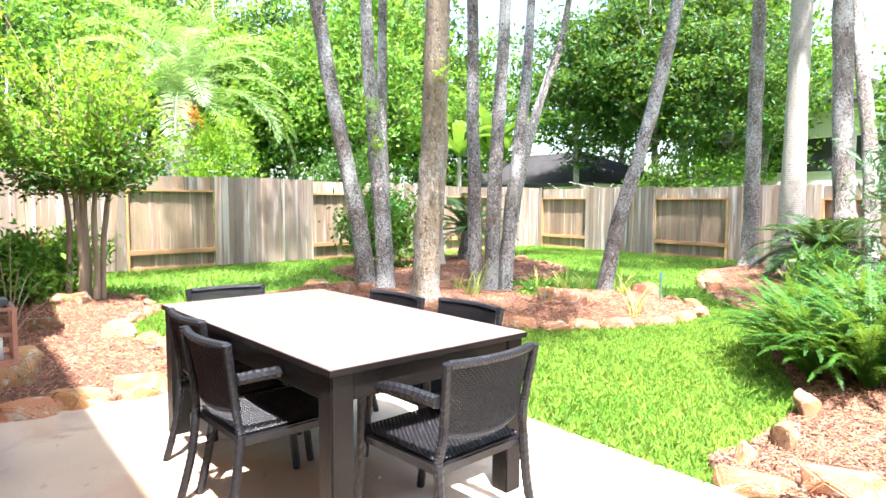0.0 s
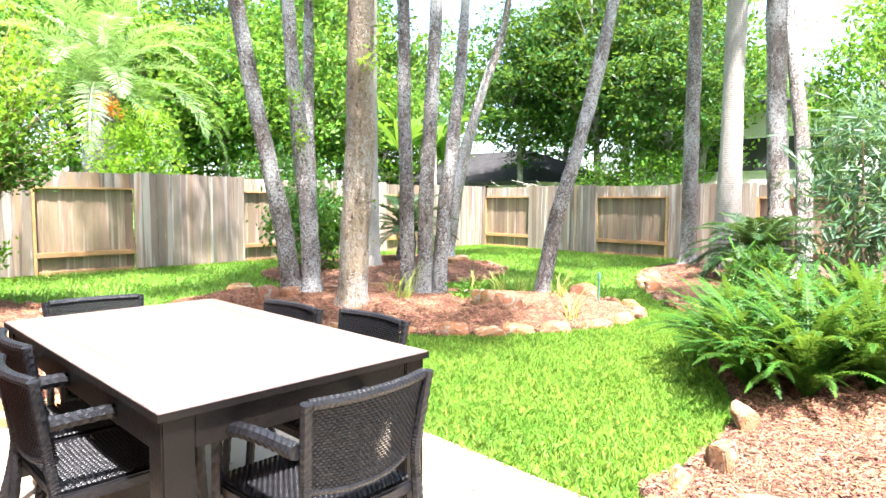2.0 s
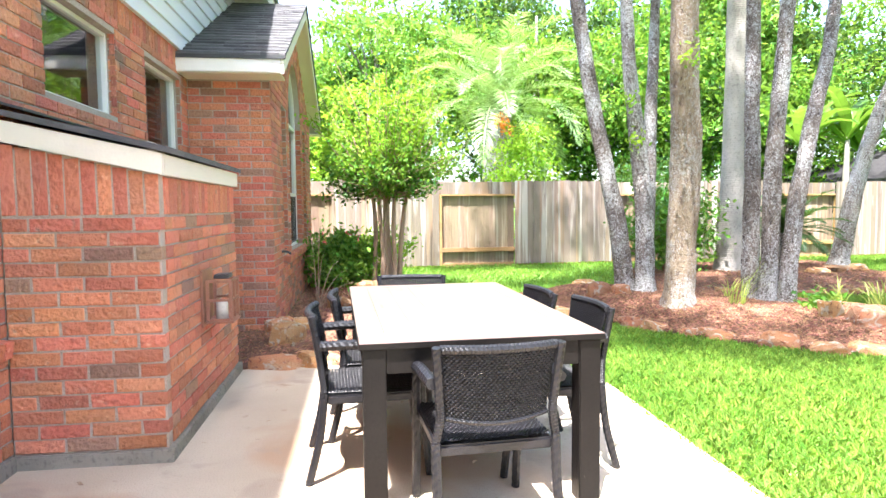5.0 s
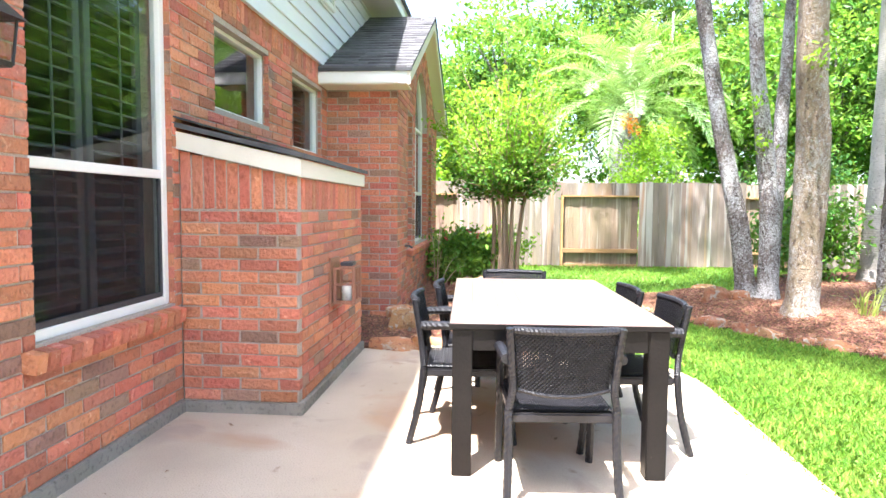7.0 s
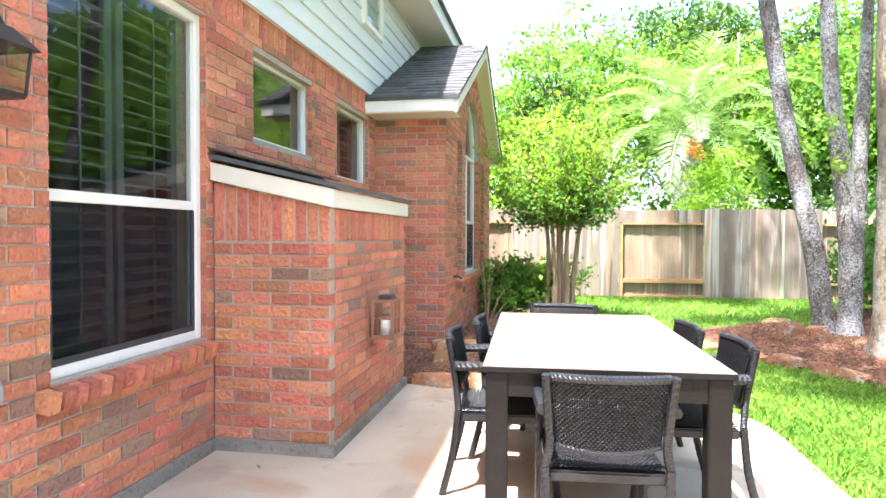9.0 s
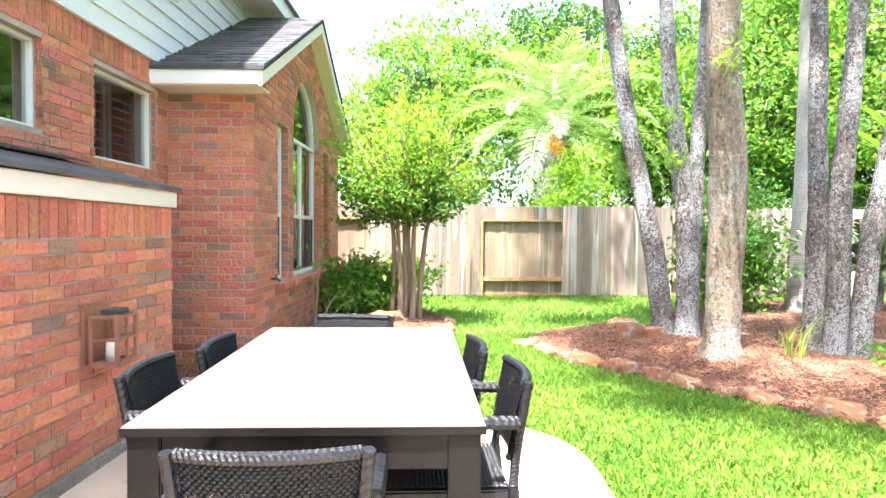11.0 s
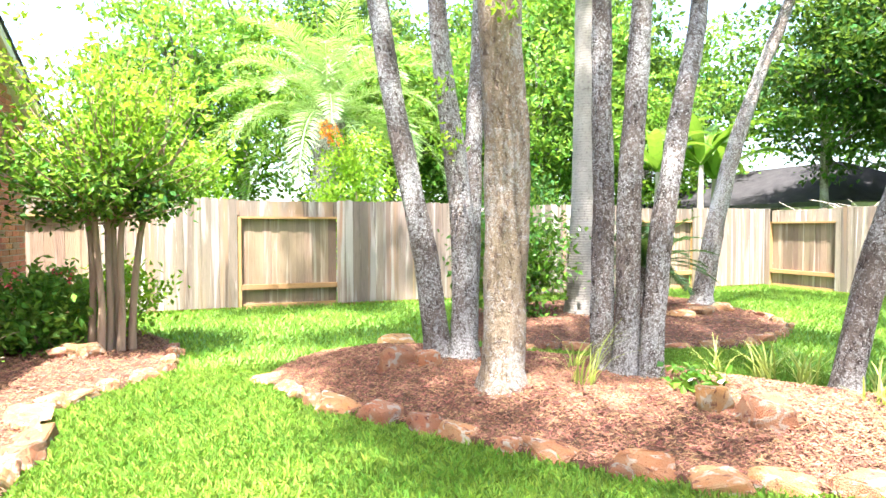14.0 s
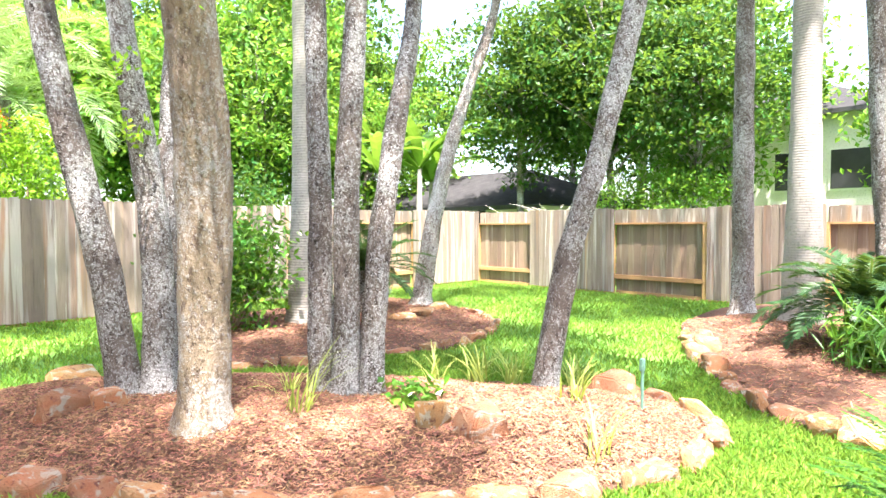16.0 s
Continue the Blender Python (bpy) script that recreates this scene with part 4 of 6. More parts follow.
def garden_tree(trunks, label, mat="bark", crown_spec=None, seed=1, sprouts=()):
    """trunks: [(points, radii)], the first at the root of the thing."""
    x0, y0, z0 = trunks[0][0][0]
    z0 = surface(x0, y0)
    t = thing("tree", label, "tree", x0, y0, z0)
    for k, (pts, rad) in enumerate(trunks):
        q = [(x - x0, y - y0, z - z0) for x, y, z in pts]
        rad = list(rad)
        v, f = tube(q, rad, 18, 0.16, seed + k, 9)
        fl = []
        for i, p in enumerate(v):
            s = 1 + 0.38 * max(0.0, 1 - (p[2] + 0.05) / 0.22) ** 2 if p[2] < 0.22 else 1
            fl.append((q[0][0] + (p[0] - q[0][0]) * s, q[0][1] + (p[1] - q[0][1]) * s, p[2]) if p[2] < 0.22 else p)
        mesh_object("trunk", fl, f, mat, t, smooth=True)
    # unseen crowns overhead, several shifted off their trunks to cast dappled shade
    if crown_spec:
        for ci, (c, r, n, per, leaf, cm) in enumerate(crown_spec):
            cc, ob = crown("crown", max(int(n * 0.62), 8), int(per * 3.2), (c[0] - x0, c[1] - y0, c[2] - z0), r, cm, seed + 31 + ci, leaf * 0.8, t, 0.27)
            geo = []
            top = np.array(trunks[ci % len(trunks)][0][-1]) - np.array((x0, y0, z0))
            for k in range(0, len(cc), max(1, len(cc) // 10)):
                mid = (top + cc[k]) / 2 + np.array([0, 0, 0.2])
                geo.append(tube([top, mid, cc[k]], [0.05, 0.035, 0.012], 6, 0.1, k, 3))
            mesh_object("limb", *join_geo(geo), mat, t)
    for k, (sx, sy, sz) in enumerate(sprouts):
        rng = np.random.RandomState(seed + 70 + k)
        p = rng.normal(size=(46, 3)) * 0.07 + np.array([sx - x0, sy - y0, sz - z0])
        v, f = leaf_geo(p, 0.07, 0.035, rng)
        mesh_object("sprout", v, f, "leaf_lime", t)
    return t


garden_tree([([(5.34, 7.24, -0.05), (5.33, 7.16, 0.9), (5.28, 7.0, 1.7), (5.16, 6.82, 2.4), (5.04, 6.63, 3.1), (4.9, 6.4, 5.0), (4.8, 6.3, 7.0)], (0.165, 0.16, 0.165, 0.15, 0.135, 0.115, 0.08))],
            "thick brown tree trunk with patchy lichen rising from mulch", "bark_big", [((3.6, 4.5, 8.3), (1.9, 2.3, 1.0), 36, 60, 0.2, "leaf_mid")], 11, [(5.05, 6.52, 2.75), (5.16, 6.6, 3.0)])
garden_tree([([(5.2, 8.28, -0.05), (5.08, 8.33, 1.0), (4.95, 8.38, 1.7), (4.82, 8.44, 2.4), (4.72, 8.52, 3.1), (4.5, 8.7, 5.0), (4.4, 8.8, 7.0)], (0.125, 0.11, 0.105, 0.10, 0.095, 0.08, 0.05)),
             ([(5.36, 8.1, -0.05), (5.43, 8.3, 1.0), (5.41, 8.38, 1.7), (5.27, 8.27, 2.4), (5.16, 8.21, 3.1), (5.0, 8.1, 5.0)], (0.125, 0.115, 0.11, 0.095, 0.085, 0.06)),
             ([(5.45, 8.3, 0.2), (5.56, 8.5, 1.0), (5.62, 8.6, 1.7), (5.7, 8.75, 2.4), (5.78, 8.85, 3.1), (5.9, 9.0, 5.0)], (0.10, 0.10, 0.095, 0.085, 0.075, 0.05))],
            "leaning triple tree trunks with lichen-spotted grey bark", "bark", [((4.0, 7.0, 8.2), (2.4, 2.4, 1.2), 34, 60, 0.2, "leaf_mid"), ((5.5, 7.6, 8.8), (2.3, 2.2, 1.1), 30, 60, 0.2, "leaf_mid"), ((4.6, 10.9, 8.0), (3.2, 1.5, 1.0), 40, 60, 0.2, "leaf_mid")], 23, [(5.2, 8.1, 2.1), (5.1, 8.05, 2.6)])
garden_tree([([(6.28, 7.32, -0.05), (6.36, 7.46, 0.9), (6.42, 7.55, 1.7), (6.44, 7.6, 2.4), (6.43, 7.6, 3.1), (6.4, 7.6, 5.0), (6.4, 7.6, 7.0)], (0.10, 0.095, 0.09, 0.085, 0.08, 0.07, 0.05)),
             ([(6.39, 7.16, -0.05), (6.37, 7.11, 1.0), (6.34, 7.05, 1.7), (6.38, 7.04, 2.4), (6.42, 7.03, 3.1), (6.5, 7.0, 5.0)], (0.105, 0.095, 0.09, 0.085, 0.08, 0.06)),
             ([(6.52, 7.05, -0.05), (6.55, 6.99, 1.0), (6.66, 7.0, 1.7), (6.90, 7.14, 2.4), (7.2, 7.34, 3.1), (7.7, 7.7, 5.0)], (0.10, 0.09, 0.085, 0.08, 0.075, 0.05))],
            "cluster of slim tree trunks with white lichen patches", "bark", [((7.3, 5.2, 9.4), (2.0, 2.0, 1.1), 26, 60, 0.2, "leaf_mid"), ((7.4, 6.0, 8.6), (2.3, 2.3, 1.1), 30, 60, 0.2, "leaf_mid")], 37)
garden_tree([([(7.70, 6.36, -0.05), (7.86, 6.2, 1.2), (8.0, 6.05, 1.9), (8.12, 5.93, 2.6), (8.28, 5.8, 3.5), (8.5, 5.6, 5.2), (8.6, 5.5, 6.5)], (0.105, 0.095, 0.09, 0.085, 0.08, 0.065, 0.045))],
            "single leaning tree trunk with dark peeling bark", "bark", [((8.4, 3.8, 8.0), (2.4, 2.3, 1.1), 30, 60, 0.2, "leaf_mid")], 53)
garden_tree([([(10.4, 11.0, -0.05), (10.72, 11.0, 1.4), (11.1, 11.0, 2.7), (11.6, 11.0, 3.9), (12.2, 11.0, 5.2), (12.5, 11, 6.5)], (0.17, 0.14, 0.12, 0.10, 0.085, 0.06))],
            "leaning grey tree trunk near the fence", "bark", [((11.2, 9.2, 8.2), (2.6, 2.6, 1.2), 34, 60, 0.2, "leaf_mid")], 61)
garden_tree([([(13.35, 7.0, -0.05), (13.5, 7.07, 1.0), (13.55, 7.1, 2.4), (13.6, 7.12, 4.5), (13.6, 7.12, 7.0)], (0.17, 0.15, 0.145, 0.13, 0.10))],
            "slim upright tree trunk by the side fence", "bark", [((13.6, 7.2, 8.6), (2.0, 2.0, 1.3), 30, 60, 0.2, "leaf_mid")], 67)
garden_tree([([(11.85, 4.75, -0.05), (11.9, 4.85, 1.0), (12.0, 4.93, 1.6), (12.0, 5.08, 4.6), (12.0, 5.1, 7.0)], (0.2, 0.17, 0.155, 0.14, 0.10)),
             ([(12.3, 4.6, -0.05), (12.6, 4.75, 2.0), (13.0, 5.2, 4.6), (13.1, 5.3, 6)], (0.14, 0.12, 0.10, 0.07))],
            "dark tree trunk rising behind the sago palm", "bark", [((12.0, 5.1, 8.2), (2.2, 2.2, 1.3), 30, 60, 0.2, "leaf_mid")], 71)


def palm_trunk(x, y, r0, r1, label, seed):
    t = thing("palm_tree", label, "palm tree", x, y, surface(x, y))
    pts = [(0, 0, -0.05), (0, 0, 0.25), (0, 0, 0.8), (0.02, 0, 1.8), (0.03, 0, 3.2), (0.04, 0, 5.0), (0.05, 0, 7.5)]
    v, f = tube(pts, [r0 * 1.25, r0, r0 * 0.92, r1 * 1.12, r1, r1 * 0.98, r1 * 0.9], 24, 0.05, seed, 14)
    mesh_object("trunk", v, f, "palmbark", t, smooth=True)
    rng = np.random.RandomState(seed)
    geo = []
    for k in range(18):
        geo.append(frond_geo(rng, 2.0, 0.35, 2 * math.pi * k / 18 + rng.rand() * 0.2, rng.uniform(-0.2, 1.0), 26, 0.03, z=7.5))
    v, f = np_join(geo)
    mesh_object("crown", v, f, "palm", t)
    return t


def frond_geo(rng, length, leaflet, azim, rise, n, width, z=0.0, droop=1.0, vee=0.35):
    """A pinnate frond: a rachis strip and two rows of narrow leaflets."""
    t = np.linspace(0, 1, n)
    ang = rise - droop * 1.5 * t ** 1.4
    dx = np.cumsum(np.cos(ang)) * length / n
    dz = np.cumsum(np.sin(ang)) * length / n
    ca, sa = math.cos(azim), math.sin(azim)
    p = np.stack([dx * ca, dx * sa, dz + z], 1)
    tang = np.gradient(p, axis=0)
    tang /= np.linalg.norm(tang, axis=1)[:, None]
    side = np.array([-sa, ca, 0.0])
    up = np.cross(tang, side)
    up *= np.sign(up[:, 2:3] + 1e-6)
    lens = leaflet * np.sin(np.clip(t * 0.93 + 0.07, 0, 1) * math.pi) ** 0.6
    geo = []
    for s in (1, -1):
        d = side * s * 0.8 + tang * 0.62 + up * vee + rng.normal(size=(n, 3)) * 0.09
        d[:, 2] -= 0.12
        d /= np.linalg.norm(d, axis=1)[:, None]
        ln = (lens * rng.uniform(0.85, 1.1, n))[:, None]
        mid = p + d * ln * 0.45
        tip = p + d * ln + np.array([0, 0, -0.15]) * ln
        geo.append((np.stack([p, mid - tang * width * 0.5, tip, mid + tang * width * 0.5], 1).reshape(-1, 3), np.arange(4 * n).reshape(-1, 4)))
    r = np.stack([p + side * width * 0.3, p - side * width * 0.3], 1).reshape(-1, 3)
    k = np.arange(n - 1)[:, None] * 2
    geo.append((r, k + np.array([0, 1, 3, 2])))
    return np_join(geo)


palm_trunk(8.13, 10.7, 0.24, 0.165, "pale smooth palm trunk in the bed by the fence", 5)
palm_trunk(12.9, 6.06, 0.26, 0.18, "tall smooth ringed grey palm trunk", 6)


# ---- shrubs, palms, ferns ----
def shrub(name, x, y, centre_z, radii, mat, n, per, leaf, seed, label, category, aspect=0.5, stems=6, z=None, flowers=None, spread=0.16, hollow=0.35):
    z0 = surface(x, y) if z is None else z
    t = thing(name, label, category, x, y, z0)
    rng = np.random.RandomState(seed)
    c, p = crown_points(n, per, (0, 0, centre_z), radii, rng, spread, hollow)
    p[:, 2] = np.maximum(p[:, 2], 0.04)
    v, f = leaf_geo(p, leaf, leaf * aspect, rng)
    mesh_object("foliage", v, f, mat, t)
    geo = []
    for k in range(stems):
        q = c[rng.randint(len(c))]
        b = np.array([q[0] * 0.15, q[1] * 0.15, -0.03])
        geo.append(tube([b, (b + q) / 2 + rng.normal(size=3) * 0.05, q], [0.022, 0.016, 0.006], 6, 0.1, k, 3))
    mesh_object("stem", *join_geo(geo), "bark_tan", t)
    if flowers:
        fm, fn, size = flowers
        d = rng.normal(size=(fn, 3))
        d[:, 2] = np.abs(d[:, 2]) + 0.3
        d /= np.linalg.norm(d, axis=1)[:, None]
        q = d * np.array(radii) * 1.02 + np.array([0, 0, centre_z])
        q = (q[:, None] + rng.normal(size=(fn, 7, 3)) * size * 0.5).reshape(-1, 3)
        v, f = leaf_geo(q, size, size * 0.8, rng, 0.0)
        mesh_object("flower", v, f, fm, t)
    return t


shrub("flowering_shrub", 1.45, 10.75, 0.40, (0.62, 0.62, 0.44), "leaf_mid", 70, 45, 0.10, 3, "glossy green shrub with small red flowers by the house", "shrub", 0.55, flowers=("red", 8, 0.05))
shrub("lime_shrub", 1.95, 11.3, 0.45, (0.55, 0.55, 0.42), "leaf_lime", 40, 45, 0.09, 4, "bright lime green shrub behind the myrtle", "shrub", 0.55)
shrub("camellia", 7.1, 10.9, 0.82, (0.72, 0.72, 0.78), "leaf_gloss", 95, 42, 0.11, 6, "rounded dark glossy shrub with a pale bloom", "shrub", 0.55, flowers=("pinkwhite", 3, 0.09))
shrub("oleander", 8.3, 2.85, 1.5, (0.5, 0.55, 0.95), "leaf_blue", 80, 40, 0.19, 7, "tall shrub with long narrow blue-green leaves", "shrub", 0.14, 10, spread=0.15)
shrub("strappy_shrub", 10.4, 4.6, 0.24, (0.3, 0.3, 0.2), "leaf_gloss", 26, 30, 0.26, 8, "dark strap-leaved clump behind the ferns", "shrub", 0.12, 4)


def crape_myrtle():
    x, y = 2.16, 10.28
    t = thing("crape_myrtle", "small multi-stemmed crape myrtle with a rounded green crown", "tree", x, y, surface(x, y))
    rng = np.random.RandomState(9)
    tops = []
    for k, (bx, by, tx, ty) in enumerate(((-0.20, 0.05, -0.22, 0.0), (-0.08, -0.12, -0.12, -0.15), (0.03, 0.1, 0.03, 0.1), (0.10, -0.06, 0.14, -0.05), (0.19, 0.05, 0.34, 0.1), (-0.02, 0.0, -0.02, 0.02))):
        pts = [(bx, by, -0.04), (bx * 1.0 + 0.02, by, 0.45), (tx * 0.75, ty * 0.8, 0.95), (tx * 1.05, ty, 1.5), (tx * 2.2, ty * 2.2, 2.3)]
        v, f = tube(pts, (0.046, 0.036, 0.034, 0.028, 0.016), 12, 0.15, k + 90, 6)
        mesh_object("trunk", v, f, "bark_tan", t, smooth=True)
        tops.append(pts[-2])
    sprays, limbs = {"leaf_dark": [], "leaf_mid": [], "leaf_lime": []}, []
    for k in range(150):
        b = np.array(tops[k % 6]) * np.array([1, 1, 0.92]) + np.array([0, 0, rng.uniform(-0.02, 0.35)])
        az = k * 2.39996 + rng.uniform(-0.3, 0.3)
        el = rng.uniform(0.02, 1.45) if k % 3 else rng.uniform(-0.08, 0.35)
        ln = (0.82 + 0.98 * math.sin(max(el, 0)) ** 1.2) * rng.uniform(0.7, 1.12)
        d = np.array([math.cos(az) * math.cos(el), math.sin(az) * math.cos(el), math.sin(el)])
        e = b + d * ln + np.array([0, 0, 0.10])
        m = (b + e) / 2 + rng.normal(size=3) * 0.04 - np.array([0, 0, 0.05])
        limbs.append(tube([b, m, e], [0.012, 0.008, 0.003], 5, 0.1, k, 2))
        u = rng.uniform(0.22, 1.04, 62)[:, None]
        p = (1 - u) ** 2 * b + 2 * u * (1 - u) * m + u ** 2 * e + rng.normal(size=(62, 3)) * 0.075
        # low sprays go dark: the shade under the crown is put into leaf colour
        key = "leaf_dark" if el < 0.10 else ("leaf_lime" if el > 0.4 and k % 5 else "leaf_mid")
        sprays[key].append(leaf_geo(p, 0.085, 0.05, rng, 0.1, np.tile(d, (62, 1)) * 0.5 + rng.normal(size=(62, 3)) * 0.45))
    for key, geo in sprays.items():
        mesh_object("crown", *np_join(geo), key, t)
    mesh_object("limb", *join_geo(limbs), "bark_tan", t)


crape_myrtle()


def frond_plant(name, label, category, x, y, trunk_h, trunk_r, n, length, leaflet, mat, seed, leaflets=34, width=0.02, rises=(0.1, 1.3), droop=0.7, z=None, fruit=False, barkmat="bark"):
    z0 = surface(x, y) if z is None else z
    t = thing(name, label, category, x, y, z0)
    rng = np.random.RandomState(seed)
    v, f = tube([(0, 0, -0.05), (0, 0, trunk_h * 0.5), (0, 0, trunk_h)], [trunk_r, trunk_r * 1.05, trunk_r * 0.9], 14, 0.35, seed, 8)
    mesh_object("trunk", v, f, barkmat, t)
    geo = [frond_geo(rng, length * rng.uniform(0.85, 1.1), leaflet, 2 * math.pi * (k * 0.382) + rng.rand() * 0.2, rises[0] + (rises[1] - rises[0]) * k / n + rng.uniform(-0.08, 0.08), leaflets, width, trunk_h, droop) for k in range(n)]
    v, f = np_join(geo)
    mesh_object("fronds", v, f, mat, t)
    if fruit:
        stalks = rng.normal(size=(9, 3)) * np.array([0.24, 0.16, 0.10]) + np.array([-0.15, -1.15, trunk_h - 0.35])
        q = (stalks[:, None] + rng.rand(9, 40, 1) * np.array([0.02, -0.12, -0.34]) + rng.normal(size=(9, 40, 3)) * 0.045).reshape(-1, 3)
        v, f = leaf_geo(q, 0.075, 0.035, rng, 1.2)
        mesh_object("fruit_stalk", v, f, "orange", t, "bright orange fruit stalks")
    return t


frond_plant("date_palm", "large date palm with arching pale green fronds behind the fence", "palm tree", 5.45, 17.3, 3.9, 0.35, 40, 3.3, 0.55, "palm", 12, 74, 0.034, (-0.1, 1.5), 1.05, -0.03, True)
frond_plant("sago_palm", "dark green sago palm with stiff fronds in mulch", "palm", 11.3, 4.95, 0.45, 0.19, 40, 1.15, 0.22, "sago", 13, 60, 0.03, (-0.05, 1.1), 0.75)
frond_plant("sago_palm", "dark green sago palm by the back fence", "palm", 9.3, 10.95, 0.62, 0.17, 34, 1.1, 0.2, "sago", 14, 50, 0.03, (-0.1, 1.2), 0.6)


def fern_mesh(seed):
    rng = np.random.RandomState(seed)
    geo = [frond_geo(rng, rng.uniform(0.6, 0.95), 0.06, 2 * math.pi * k * 0.382, rng.uniform(0.85, 1.55), 40, 0.02, 0.0, rng.uniform(0.5, 1.1), 0.1) for k in range(66)]
    return np_join(geo)


def ferns():
    first = {}
    rng = np.random.RandomState(21)
    spots = ((5.75, 2.98), (6.1, 3.2), (6.2, 2.7), (6.5, 3.4), (6.7, 3.0), (6.6, 2.5), (7.1, 3.6), (7.2, 3.1), (7.3, 2.6), (7.75, 3.5), (7.8, 2.9), (6.0, 2.3), (5.7, 2.6), (6.9, 2.1), (7.5, 2.1))
    for k, (x, y) in enumerate(spots):
        m = pose(x, y, surface(x, y), 0, 0, rng.uniform(0, 360))
        s = rng.uniform(0.85, 1.12)
        if k < 2:
            t = thing("fern", "lush green sword fern spilling over the mulch", "fern", group="ferns by the patio")
            v, f = fern_mesh(40 + k)
            mesh_object("fronds", v, f, "fern", t)
            t.matrix_basis = m
            first[k] = t
        else:
            c = copy_thing(first[k % 2], m)
            c.scale = (s, s, s)


ferns()


def blade_clump(name, x, y, n, length, label, seed, mat="straw", width=0.016):
    t = thing(name, label, "grass clump", x, y, surface(x, y), group="lily clumps")
    rng = np.random.RandomState(seed)
    vs, fs = [], []
    for k in range(n):
        a, rise = rng.rand() * 6.28, rng.uniform(0.9, 1.45)
        ln = length * rng.uniform(0.6, 1.1)
        d = np.array([math.cos(a), math.sin(a), 0])
        s = np.array([-d[1], d[0], 0]) * width * 0.5
        p, pts = np.array([rng.normal() * 0.04, rng.normal() * 0.04, -0.01]), []
        for i in range(5):
            pts.append(p)
            ang = rise - 1.3 * (i / 4) ** 1.5 * rng.uniform(0.7, 1.3)
            p = p + (d * math.cos(ang) + np.array([0, 0, math.sin(ang)])) * ln / 4
        o = len(vs)
        for i, q in enumerate(pts):
            w = 1 - 0.85 * (i / 4) ** 2
            vs += [tuple(q - s * w), tuple(q + s * w)]
        fs += [(o + 2 * i, o + 2 * i + 1, o + 2 * i + 3, o + 2 * i + 2) for i in range(4)]
    mesh_object("foliage", vs, fs, mat, t)
    return t


for k, (x, y, n, ln) in enumerate(((5.87, 6.95, 22, 0.55), (7.22, 7.1, 14, 0.42), (7.52, 6.84, 30, 0.48), (7.72, 6.68, 30, 0.5), (8.3, 6.5, 16, 0.42), (6.9, 5.3, 12, 0.5), (7.42, 5.85, 12, 0.45), (8.0, 6.25, 16, 0.36), (6.1, 7.5, 10, 0.3))):
    blade_clump("lily_clump", x, y, n, ln, "yellow-green strappy lily clump in the mulch", 200 + k)
shrub("groundcover", 6.62, 6.62, 0.08, (0.22, 0.18, 0.08), "leaf_gloss", 10, 16, 0.08, 77, "small dark low plant in the mulch", "plant", 0.6, 2, spread=0.06)

stake = thing("garden_stake", "thin grey-green garden stake in the mulch", "stake", 7.81, 5.53, surface(7.81, 5.53))
mesh_object("rod", *tube([(0, 0, -0.05), (0, 0, 0.2), (0.005, 0, 0.34)], [0.012, 0.012, 0.01], 8, 0, 1, 2), "greenstake", stake)
box_part("head", (-0.02, 0.02, -0.015, 0.015, 0.29, 0.38), "greenstake", stake, 0.005)

# ---- trees beyond the fences ----
def far_tree(label, x, y, h, r, mat, seed, n=110, per=60, leaf=0.20, trunk=0.14, low=0.22):
    t = thing("tree", label, "tree", x, y, -0.03, group="trees beyond the fence")
    rng = np.random.RandomState(seed)
    bend = rng.normal(size=2) * 0.3
    pts = [(0, 0, -0.05), (bend[0] * 0.4, bend[1] * 0.4, h * 0.3), (bend[0], bend[1], h * 0.65), (bend[0] * 1.2, bend[1] * 1.2, h * 0.92)]
    v, f = tube(pts, (trunk, trunk * 0.8, trunk * 0.5, 0.03), 10, 0.15, seed, 5)
    mesh_object("trunk", v, f, "bark", t, smooth=True)
    cz, rz = h * (1 + low) / 2, h * (1 - low) / 2
    c, p = crown_points(n, per, (0, 0, cz), (r, r, rz), rng, np.array([0.36, 0.36, 0.2]), 0.2)
    p[:, 2] = np.maximum(p[:, 2], 0.3)
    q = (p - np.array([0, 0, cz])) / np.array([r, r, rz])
    # core and lower leaves take the dark material, painting in the crown's own shade
    shaded_core = np.linalg.norm(q, axis=1) + 0.35 * q[:, 2] < 0.55
    for mask, lm in ((~shaded_core, mat), (shaded_core, "leaf_dark")):
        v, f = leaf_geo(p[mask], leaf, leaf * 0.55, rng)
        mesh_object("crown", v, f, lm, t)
    geo = []
    for k in range(0, len(c), 7):
        z = min(max(c[k][2] * 0.75, h * 0.25), h * 0.85)
        b = np.array([bend[0] * z / h, bend[1] * z / h, z])
        geo.append(tube([b, (b + c[k]) / 2 + np.array([0, 0, 0.1]), c[k]], [0.045, 0.03, 0.01], 6, 0.1, k, 2))
    mesh_object("limb", *join_geo(geo), "bark", t)
    return t


